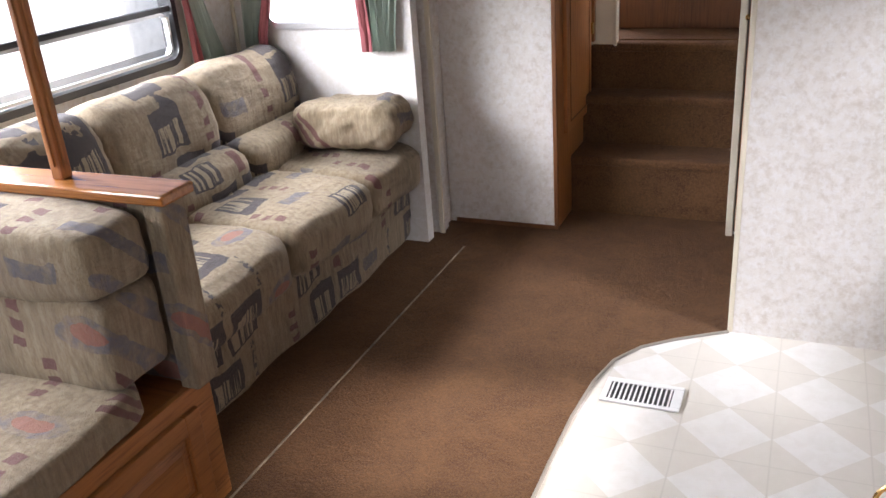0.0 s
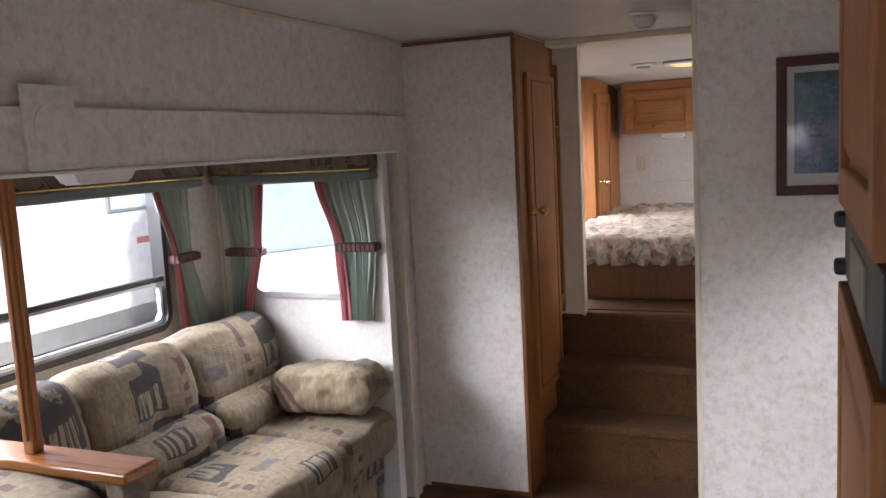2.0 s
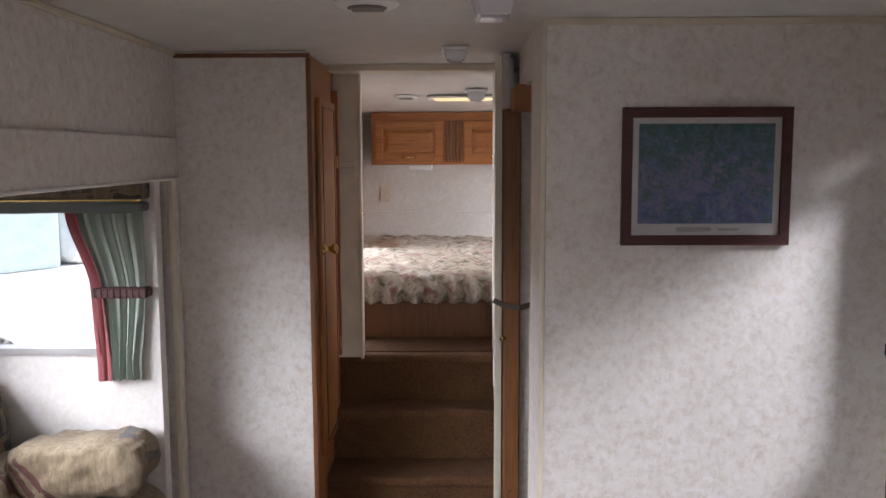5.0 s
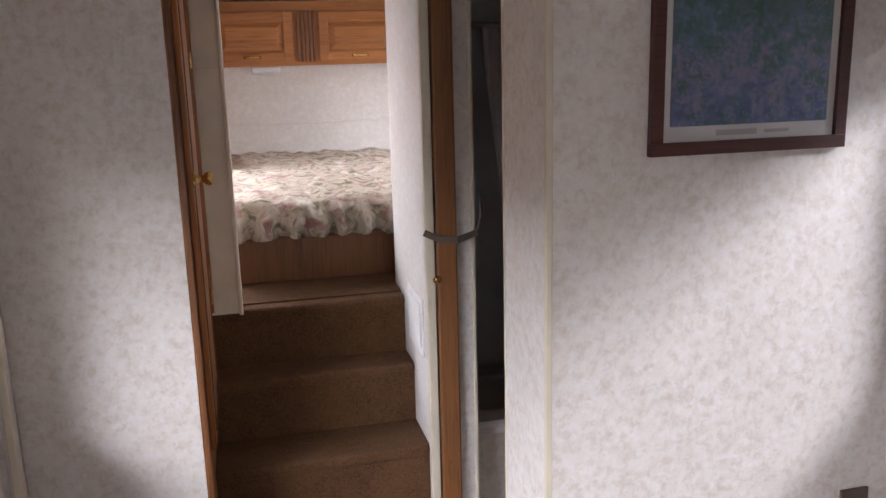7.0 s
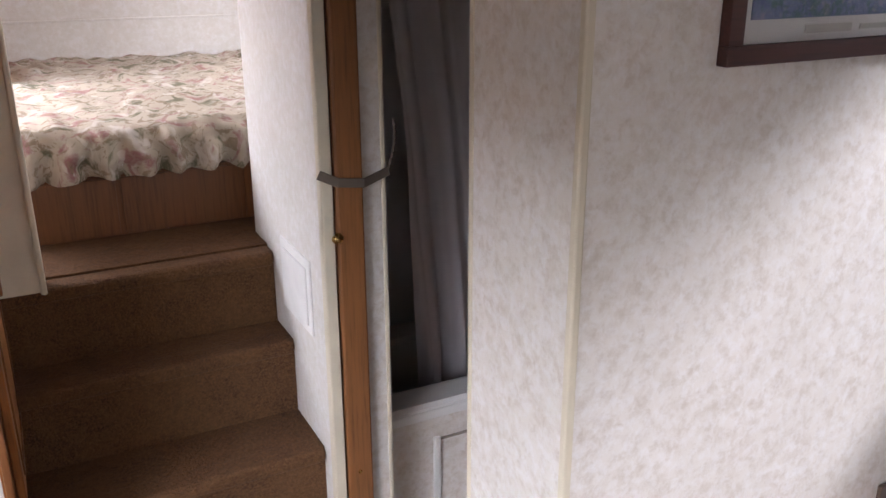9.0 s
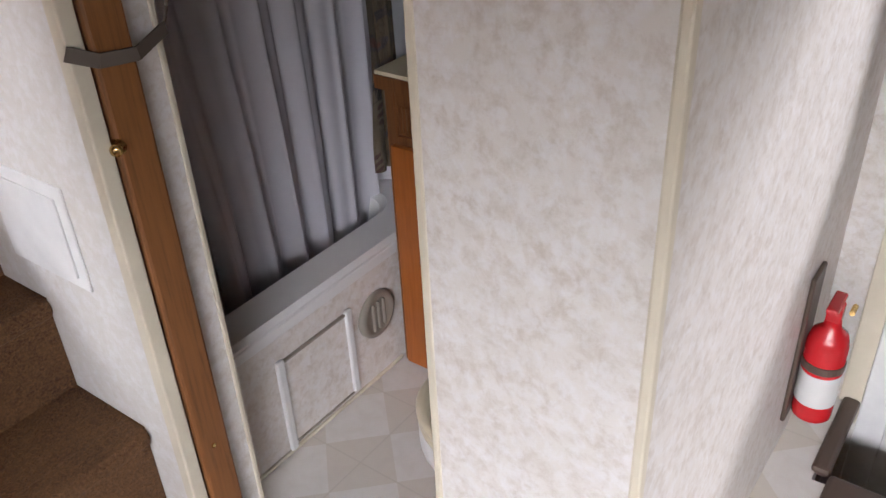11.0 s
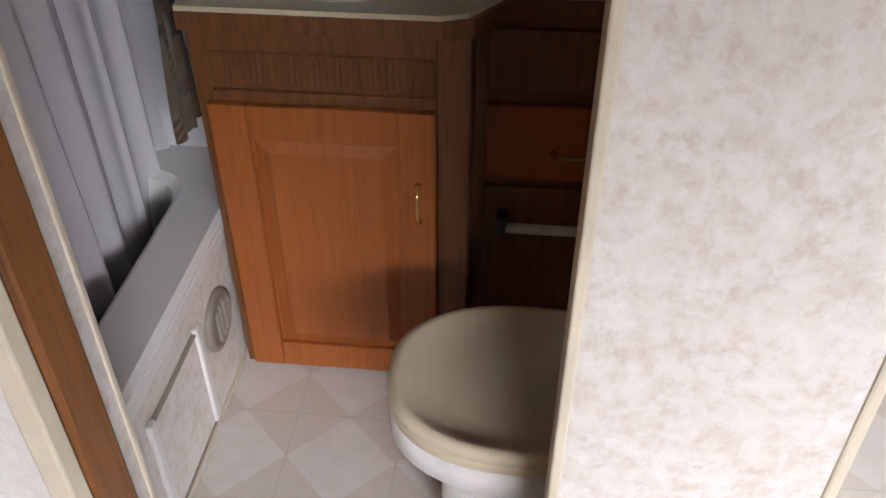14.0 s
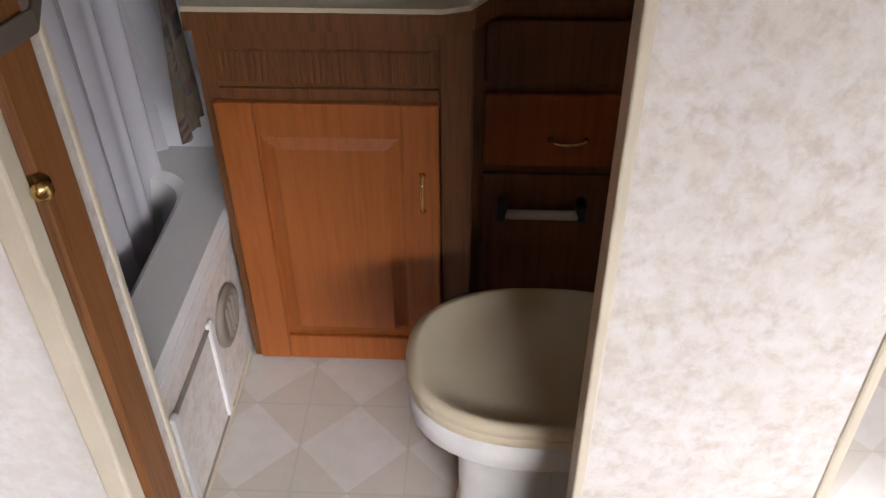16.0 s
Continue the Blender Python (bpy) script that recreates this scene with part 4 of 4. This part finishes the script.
part("frame", boxes((DX, DX + 0.03, 1.9, 1.955, -0.36, 1.82), (DX, DX + 0.03, 2.535, 2.6, -0.36, 1.82), (DX, DX + 0.03, 1.955, 2.535, 1.76, 1.82), (DX, DX + 0.03, 1.955, 2.535, 0.70, 0.745), bevel=0.004), WHITE, sd)
part("kick_panel", box(DX + 0.004, DX + 0.024, 1.955, 2.535, -0.36, 0.0, 0.003), WHITE, sd)
# solid sheet; its unseen top part is added to cut light on the partition
part("lower_screen", box(DX + 0.018, DX + 0.022, 1.955, 2.535, 0.0, 1.10), paint("grey_mesh", (0.17, 0.175, 0.18), 0.8), sd, "opaque grey mesh sheet raised to block low door light")
s2 = part("screen", box(DX + 0.018, DX + 0.020, 1.955, 2.535, 1.10, 1.76), SCREEN, sd)
s2.visible_shadow = False
gd = part("guard", boxes((DX - 0.014, DX, 1.97, 2.0, 0.0, 0.67), (DX - 0.014, DX, 2.47, 2.50, 0.0, 0.67), (DX - 0.014, DX, 2.36, 2.385, 0.0, 0.67), (DX - 0.014, DX, 2.08, 2.105, 0.0, 0.67),
                         (DX - 0.013, DX - 0.001, 1.96, 2.52, 0.035, 0.06), (DX - 0.013, DX - 0.001, 1.96, 2.52, 0.60, 0.625), (DX - 0.013, DX - 0.001, 1.96, 2.52, 0.66, 0.685), bevel=0.002), WHITE, sd)
for sy in (2.30, 2.165):
    for k, (cz, sg) in enumerate(((0.14, 1), (0.26, -1), (0.40, 1), (0.52, -1))):
        bm = bmesh.new()
        side = 1 if sy > 2.23 else -1
        pts = [Vector((DX - 0.008, sy + side * 0.055 * math.cos(a) * (1 - q / 30), cz + sg * 0.055 * math.sin(a) * (1 - q / 30))) for q in range(17) for a in (radians(-60 + q * 20),)]
        for p, q in zip(pts, pts[1:]):
            join(bm, tube(0.004, 0.004, p, q, 6))
        part("scroll", bm, WHITE, gd, smooth=True)
part("jamb", boxes((RIGHT - 0.012, RIGHT, 2.6, 2.65, 0.0, 1.88), (RIGHT - 0.012, RIGHT, 1.85, 1.9, 0.0, 1.88), (RIGHT - 0.012, RIGHT, 1.9, 2.6, 1.82, 1.88), bevel=0.003), CREAM, sd)
ex = thing("fire_extinguisher", "small red fire extinguisher hung on the partition", "extinguisher")
EM = Matrix.Translation((0.70, WALL_Y - 0.053, 0.125))
part("cylinder", moved(lathe(((0.03, 0), (0.041, 0.008), (0.042, 0.02), (0.042, 0.20), (0.036, 0.225), (0.018, 0.243), (0.016, 0.26)), 28), EM), RED, ex, smooth=True)
part("label", moved(lathe(((0.0425, 0.05), (0.0428, 0.051), (0.0428, 0.13), (0.0425, 0.131)), 28), EM), MAT_BOARD, ex, "pale printed label", True)
part("valve", moved(boxes((-0.015, 0.015, -0.015, 0.015, 0.258, 0.30), (-0.05, 0.03, -0.012, 0.012, 0.30, 0.312), bevel=0.004), EM), RED, ex)
part("pin", moved(tube(0.006, 0.006, (0.0, -0.03, 0.285), (0.03, -0.03, 0.285), 10), EM), BRASS, ex)
part("strap", moved(lathe(((0.0435, 0.14), (0.0445, 0.141), (0.0445, 0.158), (0.0435, 0.159)), 28), EM), BROWN_EDGE, ex)
part("bracket", moved(box(-0.038, 0.048, 0.0425, 0.0525, -0.02, 0.36, 0.004), EM), BROWN_EDGE, ex)

# ---- folding bath door, strapped open ----
fdoor = thing("folding_door", "pleated folding door strapped open with oak lead post", "door")
for i in range(7):
    x = -0.156 + i * 0.008
    part("pleat", box(x, x + 0.006, 3.603, 3.66, 0.02, 1.86, 0.002), PAPER, fdoor)
part("paper_strip", box(-0.1565, -0.102, 3.597, 3.602, 0.02, 1.86), PAPER, fdoor, "wallpaper-patterned edge")
part("edge_strip", box(-0.102, -0.09, 3.594, 3.602, 0.02, 1.86, 0.003), CREAM, fdoor)
lp = part("lead_post", box(-0.227, -0.157, 3.572, 3.622, 0.02, 1.86, 0.007), oak("oak_post_wood", (0.235, 0.095, 0.031), (0.105, 0.04, 0.013)), fdoor, "oak lead post")
# black strip stands in for shade between jamb and post
part("gap_strip", box(-0.2318, -0.2275, 3.59, 3.604, 0.02, 1.86), BLACK, fdoor, "black strip painted as the gap's shade")
part("pull_knob", moved(lathe(((0.013, 0), (0.013, 0.003), (0.006, 0.006), (0.0105, 0.013), (0.010, 0.017), (0.004, 0.020)), 20), Matrix.Translation((-0.2235, 3.5755, 0.93)) @ Vector((-1, -1, 0)).to_track_quat("Z", "Y").to_matrix().to_4x4()), BRASS, lp, smooth=True)
part("screw", moved(lathe(((0.005, 0), (0.005, 0.003), (0.002, 0.005)), 10), Matrix.Translation((-0.195, 3.5725, 0.28)) @ Matrix.Rotation(radians(90), 4, "X")), BRASS, lp)
part("valance_rail", box(-0.2, -0.107, 3.32, 3.565, 1.845, 1.93, 0.004), OAK_Y, fdoor, "oak track cover")
part("rail_cap", box(-0.203, -0.104, 3.305, 3.32, 1.84, 1.935, 0.004), OAK, fdoor)
strap = bmesh.new()
for p, q in (((-0.266, 3.572, 1.088), (-0.222, 3.566, 1.066)), ((-0.222, 3.566, 1.066), (-0.158, 3.566, 1.058)), ((-0.158, 3.566, 1.058), (-0.086, 3.588, 1.074))):
    p, q = Vector(p), Vector(q)
    piece = box(-0.001, (q - p).length + 0.001, -0.0018, 0.0018, -0.011, 0.011, 0.001)
    turn = Matrix.Rotation(math.atan2(q.y - p.y, q.x - p.x), 4, "Z") @ Matrix.Rotation(-math.asin((q.z - p.z) / (q - p).length), 4, "Y")
    join(strap, moved(piece, Matrix.Translation(p) @ turn))
part("strap", strap, TAUPE, fdoor, "taupe strap")
tail = bmesh.new()
bend = [Vector((-0.088 + 0.012 * math.sin(k * 0.35), 3.59 - 0.004 * k, 1.075 + 0.016 * k)) for k in range(9)]
for p, q in zip(bend, bend[1:]):
    join(tail, tube(0.003, 0.003, p, q, 8))
part("strap_tail", tail, TAUPE, fdoor, "loose strap end", True)
ht = thing("access_plate", "white plastic hatch plate in the stair wall", "hatch")
part("frame", boxes((-0.241, -0.235, 3.765, 4.02, 0.595, 0.81), bevel=0.003), WHITE, ht)
part("lid", box(-0.246, -0.241, 3.79, 3.99, 0.62, 0.785, 0.002), WHITE, ht)

# ---- bedroom ----
bed = thing("bed", "bed under a ruffled floral spread on a panelled base", "bed")
part("base", box(-1.02, 0.55, 4.47, 6.1, 0.735, 0.93, 0.004), OAK_BROWN, bed, "brown panelled bed base")
for i in range(4):
    part("base_panel", box(-0.98 + i * 0.38, -0.98 + i * 0.38 + 0.365, 4.462, 4.47, 0.74, 0.92, 0.002), OAK_BROWN, bed)
part("mattress", cushion(-1.0, 0.53, 4.46, 6.1, 0.93, 1.07, 8, 0.0), WHITE, bed, smooth=True)
sp_ = bmesh.new()
n = 110
rows_ = []
for j in range(46):
    row = []
    for i in range(n + 1):
        u = -1.04 + 1.61 * i / n
        if j < 30:
            y, z = 6.11 - 1.64 * j / 29, 1.105
            z += 0.022 * noise.noise(Vector((u * 6, y * 5, 0))) + 0.017 * noise.noise(Vector((u * 19, y * 13, 3)))
            if j > 24:
                z -= 0.006 * (j - 24)
        else:
            f = (j - 29) / 16
            y = 4.47 - 0.03 - 0.022 * math.sin(math.pi * f)
            y += (0.006 + 0.034 * f) * math.sin(u * 62 + 2.2 * noise.noise(Vector((u * 7, f * 2, 1)))) + 0.016 * noise.noise(Vector((u * 22, f * 4, 7)))
            z = 1.075 - 0.15 * f + 0.010 * noise.noise(Vector((u * 16, f * 3, 5))) * (1 + f)
        row.append(sp_.verts.new((u, y, z)))
    rows_.append(row)
for a, b in zip(rows_[:30], rows_[1:30]):
    for i in range(n):
        sp_.faces.new((a[i], a[i + 1], b[i + 1], b[i]))
ruf = bmesh.new()
hem = [[ruf.verts.new(v.co) for v in row] for row in rows_[29:]]
for a, b in zip(hem, hem[1:]):
    for i in range(n):
        ruf.faces.new((a[i], a[i + 1], b[i + 1], b[i]))
for row in rows_[30:]:
    for v in row:
        sp_.verts.remove(v)
bs = thing("bedspread", "rumpled cream floral bedspread with ruffled hem on the bed", "bedspread")
part("cloth", sp_, FLORAL, bs, smooth=True)
part("ruffle", ruf, FLORAL, bs, "gathered hem", True)
for x0, x1, name in ((-0.955, 0.64, "overhead_cabinet"),):
    oc = thing(name, "oak overhead cabinet with panelled doors over the bed", "cabinet")
    part("body", box(x0, x1, 5.74, 6.118, 1.612, 1.952, 0.003), OAK_X, oc)
    part("fluted_divider", boxes(*[(-0.47 + k * 0.022, -0.455 + k * 0.022, 5.728, 5.741, 1.63, 1.90) for k in range(5)], bevel=0.004), OAK_BROWN, oc)
    for a, b in ((-0.93, -0.49), (-0.35, 0.09), (0.14, 0.58)):
        d = panel_door(oc, "door", a, b, 1.635, 1.895, 5.722, OAK_X, Matrix.Identity(4), stile=0.05)
        pull(d, ((a + b) / 2 - 0.04, 5.722, 1.66), ((a + b) / 2 + 0.04, 5.722, 1.66), (0, -0.022, 0))
bw = thing("bedroom_wardrobe", "narrow oak wardrobe beside the bed", "wardrobe")
part("body", box(-1.548, -1.05, 5.3, 6.118, 0.735, 1.975, 0.003), OAK, bw)
bd = panel_door(bw, "door", 5.32, 5.75, 0.80, 1.88, 1.03, OAK, TURN_R @ Matrix.Identity(4), label="oak panelled door")
knob(bd, (-1.03, 5.36, 1.32), (1, 0, 0))
ul = thing("reading_light", "white reading light under the overhead cabinet", "lamp")
part("housing", box(-0.72, -0.56, 5.85, 5.95, 1.578, 1.611, 0.008), WHITE, ul)
part("lens", box(-0.71, -0.57, 5.86, 5.94, 1.566, 1.579, 0.004), CLEAR_LENS, ul)
sw = thing("light_switch", "almond wall switch plate above the bed", "switch")
part("plate", box(-0.93, -0.86, 6.112, 6.12, 1.35, 1.46, 0.003), CREAM, sw)
part("rocker", box(-0.907, -0.883, 6.107, 6.113, 1.38, 1.43, 0.002), CREAM, sw)
structure("trim_bedroom_rail", box(-1.0, 0.6, 6.108, 6.12, 1.27, 1.28, 0.002), PAPER_PALE)

# ---- bathroom ----
before_bath = set(bpy.data.objects)
structure("wall_bath_back", box(-0.13, RIGHT, 4.262, 4.30, 0, 2.32), SURROUND, "grey plastic tub surround")
structure("wall_bath_tub_end", box(-0.129, -0.112, 3.66, 4.262, 0.40, 2.32), SURROUND, "grey plastic tub surround end")
structure("wall_bath_tub_side", box(RIGHT - 0.018, RIGHT - 0.002, 3.66, 4.262, 0.44, 2.32), SURROUND, "grey plastic tub surround side")
tub = thing("bathtub", "white plastic bathtub with wallpapered apron", "bathtub")
tb = bmesh.new()
TX0, TX1, TY0, TY1 = -0.11, RIGHT - 0.002, 3.655, 4.26


def tub_ring(inset, r, z, wob=0.0):
    pts = rounded_hole(TX0 + inset, TX1 - inset, TY0 + inset + wob, TY1 - inset, max(r, 0.004), 8)
    return [tb.verts.new((x, y, z + (0.0 if inset > 0.03 else 0.0))) for x, y in pts]


rings = [tub_ring(0.0, 0.012, 0.395), tub_ring(0.0, 0.012, 0.425), tub_ring(0.012, 0.02, 0.438), tub_ring(0.118, 0.1, 0.436), tub_ring(0.135, 0.1, 0.42), tub_ring(0.155, 0.1, 0.25), tub_ring(0.19, 0.09, 0.13), tub_ring(0.25, 0.04, 0.115)]
for a, b in zip(rings, rings[1:]):
    for i in range(len(a)):
        tb.faces.new((a[i], a[(i + 1) % len(a)], b[(i + 1) % len(a)], b[i]))
tb.faces.new(rings[-1])
part("shell", tb, TUB, tub)
part("apron", box(TX0, TX1, 3.668, 3.685, 0.0, 0.40), PAPER, tub, "mottled paper apron")
part("front_lip", box(TX0, 0.655, 3.652, 3.668, 0.385, 0.418, 0.005), TUB, tub)
part("apron_base_trim", box(TX0, 0.655, 3.66, 3.668, 0.0, 0.012, 0.003), CREAM, tub)
hp = part("hatch", box(0.195, 0.43, 3.662, 3.668, 0.03, 0.30, 0.002), PAPER, tub, "papered access hatch")
for r in ((0.172, 0.197, 3.654, 3.668, 0.012, 0.312), (0.428, 0.453, 3.654, 3.668, 0.03, 0.312)):
    part("hatch_rail", box(*r, bevel=0.005), TUB, hp)
# solid darker strips drawn for the shade in the hatch gaps
for r in ((0.197, 0.428, 3.657, 3.668, 0.298, 0.304), (0.197, 0.428, 3.657, 3.668, 0.026, 0.032)):
    part("hatch_gap", box(*r, bevel=0.002), GREY_VENT, hp)
VM = Matrix.Translation((0.558, 3.668, 0.225)) @ Matrix.Rotation(radians(90), 4, "X")
hv = thing("heat_vent", "round taupe heat vent on the tub apron", "vent")
part("ring", moved(lathe(((0.05, 0), (0.075, 0), (0.073, 0.010), (0.056, 0.016), (0.05, 0.010)), 36), VM), GREY_VENT, hv, smooth=True)
part("disc", moved(lathe(((0.052, 0.001), (0.052, 0.005), (0.01, 0.006)), 30), VM), paint("dark_taupe", (0.12, 0.10, 0.085), 0.5), hv)
for k in (-0.022, 0.0, 0.022):
    part("vane", moved(box(k - 0.004, k + 0.004, -0.045, 0.045, 0.004, 0.018, 0.003), VM), GREY_VENT, hv)
sc = thing("shower_curtain", "white plastic shower curtain hanging inside the tub", "curtain")
drape(sc, "cloth", (0.12, 0.92), (0.2, 0.92), (0.24, 0.92), (1.95, 1.0, 0.26), CURTAIN, Matrix.Translation((0, 3.885, 0)), 6, 0.03, 140)
part("rail", tube(0.011, 0.011, (TX0, 3.90, 1.96), (TX1, 3.90, 1.96), 14), ALU, sc)

van = thing("bathroom_vanity", "oak bathroom vanity with one panelled door", "cabinet")
VX = 0.655
part("body", boxes((VX + 0.018, RIGHT, 3.115, 3.652, 0.0, 0.886)), OAK_BROWN, van)
part("face_frame", boxes((VX, VX + 0.018, 3.115, 3.18, 0.0, 0.886), (VX, VX + 0.018, 3.62, 3.652, 0.0, 0.886), (VX, VX + 0.018, 3.18, 3.62, 0.833, 0.886), (VX, VX + 0.018, 3.18, 3.62, 0.71, 0.748), (VX, VX + 0.018, 3.18, 3.62, 0.0, 0.03), bevel=0.003), OAK_BROWN, van)
VD = Matrix(((0, 1, 0, 0), (-1, 0, 0, 0), (0, 0, 1, 0), (0, 0, 0, 1)))
dv = panel_door(van, "door", -3.63, -3.182, 0.012, 0.725, VX - 0.018, OAK_DEEP, VD, stile=0.075, label="orange oak raised-panel door")
pull(dv, (VX - 0.018, 3.217, 0.565), (VX - 0.018, 3.217, 0.472), (-0.024, 0, 0), 0.004)
part("false_drawer", box(VX + 0.010, VX + 0.017, 3.18, 3.62, 0.748, 0.833), OAK_BROWN, van)
reed = part("reed", box(VX + 0.005, VX + 0.011, 3.187, 3.1965, 0.758, 0.826, 0.0025), OAK_BROWN, van)
for i in range(1, 34):
    r = new("reed", reed.data)
    r.parent, r.location = van, (0, i * 0.0127, 0)
part("counter_edge", outline([(VX - 0.034, 3.652), (VX - 0.034, 3.165), (VX - 0.014, 3.112), (0.735, 3.05), (0.75, 2.78), (RIGHT, 2.78), (RIGHT, 3.652)], 0.883, 0.918), OAK_BROWN, van, "brown wood counter edge")
part("countertop", outline([(VX - 0.03, 3.652), (VX - 0.03, 3.17), (VX - 0.01, 3.12), (0.74, 3.06), (0.755, 2.78), (RIGHT, 2.78), (RIGHT, 3.652)], 0.918, 0.928), ALMOND, van, "almond laminate top")
part("basin", moved(lathe(((0.17, 0.0), (0.178, 0.008), (0.165, 0.012), (0.14, 0.004), (0.12, 0.002)), 36, 0.8), Matrix.Translation((0.80, 3.38, 0.930)) @ Matrix.Rotation(radians(90), 4, "Z")), WHITE, van, "white oval basin", True)
lin = thing("drawer_cabinet", "dark oak drawer cabinet behind the toilet", "cabinet")
part("body", box(0.80, RIGHT, 2.768, 3.115, 0.0, 0.886), OAK_BROWN, lin)
d1 = part("drawer_front", box(0.784, 0.80, 2.79, 3.092, 0.495, 0.675, 0.005), OAK_DEEP, lin)
pull(d1, (0.784, 2.945, 0.565), (0.784, 2.865, 0.565), (-0.02, 0, 0))
part("upper_panel", box(0.788, 0.80, 2.79, 3.092, 0.70, 0.84, 0.004), OAK_BROWN, lin)
part("lower_panel", box(0.79, 0.80, 2.79, 3.092, 0.04, 0.47, 0.004), OAK_BROWN, lin)
tp = thing("paper_holder", "black toilet paper holder with bare white tube", "paper holder")
for y in (3.045, 2.862):
    part("arm", boxes((0.745, 0.79, y - 0.012, y + 0.012, 0.363, 0.413), bevel=0.008), BLACK, tp)
part("roller", tube(0.012, 0.012, (0.757, 2.87, 0.38), (0.757, 3.037, 0.38), 16), WHITE, tp, smooth=True)

toi = thing("toilet", "almond plastic toilet with lid closed on white pedestal", "toilet")


def seat_ring(s, z, y0=2.86, back=2.80):
    cx, pts = 0.252, []
    for i in range(40):
        a = 2 * math.pi * i / 40
        c, q = math.cos(a), math.sin(a)
        k = 2.6
        px = 0.183 * s * (abs(c) ** (2 / k)) * (1 if c >= 0 else -1)
        py = (0.245 * s) * (abs(q) ** (2 / k)) * (1 if q >= 0 else -1)
        pts.append((cx + px * (1 - 0.10 * (py > 0) * (py / 0.245) ** 2), 3.035 + py, z))
    return pts


def loft(rows):
    bm = bmesh.new()
    rr = [[bm.verts.new(p) for p in r] for r in rows]
    for a, b in zip(rr, rr[1:]):
        for i in range(len(a)):
            bm.faces.new((a[i], a[(i + 1) % len(a)], b[(i + 1) % len(a)], b[i]))
    bm.faces.new(rr[0][::-1]), bm.faces.new(rr[-1])
    return bm


part("lid", loft([seat_ring(0.97, 0.413), seat_ring(1.0, 0.418), seat_ring(1.0, 0.432), seat_ring(0.965, 0.441), seat_ring(0.91, 0.441), seat_ring(0.85, 0.432), seat_ring(0.6, 0.424), seat_ring(0.1, 0.420)]), ALMOND, toi, "almond lid with shallow dish", True)
part("seat", loft([seat_ring(0.95, 0.39), seat_ring(0.985, 0.394), seat_ring(0.985, 0.409), seat_ring(0.96, 0.413)]), ALMOND, toi, smooth=True)
part("bowl", loft([[(0.252 + (x - 0.252) * k, 3.035 + (y - 3.035) * k - (1 - k) * 0.02, z) for x, y, _ in seat_ring(1, 0)] for k, z in ((0.42, 0.10), (0.46, 0.24), (0.62, 0.30), (0.92, 0.318), (0.985, 0.335), (0.99, 0.388))]), WHITE, toi, "white bowl", True)
part("pedestal", loft([[(0.23 + (x - 0.252) * k, 3.08 + (y - 3.035) * k, z) for x, y, _ in seat_ring(1, 0)] for k, z in ((0.44, -0.002), (0.44, 0.02), (0.41, 0.03), (0.42, 0.2), (0.46, 0.29))]), WHITE, toi, "white pedestal", True)
part("flush_pedal", boxes((0.115, 0.17, 3.03, 3.06, 0.07, 0.086), bevel=0.005), BLACK, toi, "black foot pedal")
part("hinge_block", box(0.16, 0.345, 2.785, 2.83, 0.39, 0.43, 0.01), ALMOND, toi)
fs = thing("fabric_swag", "dark floral cloth strip hanging by the tub", "cloth")
drape(fs, "cloth", (0.681, 0.798), (0.686, 0.798), (0.681, 0.798), (1.2, 0.9, 0.602), DARK_TAPESTRY, Matrix.Translation((0, 3.718, 0)), 2, 0.01, 20)
ROOM = 0.913   # the fittings are of the small kind made for caravans
set_in = Matrix.Translation((0.503 - 0.637 * ROOM, 3.66 - 3.63 * ROOM, DROP)) @ Matrix.Scale(ROOM, 4)
for ob in list(bpy.data.objects):
    if ob not in before_bath and ob.parent is None:
        ob.matrix_world = set_in @ ob.matrix_world
toi.location.y -= 0.05
structure("wall_bath_side", box(0.792, 0.83, WALL_Y + 0.04, 4.268, DROP, CEIL), PAPER)
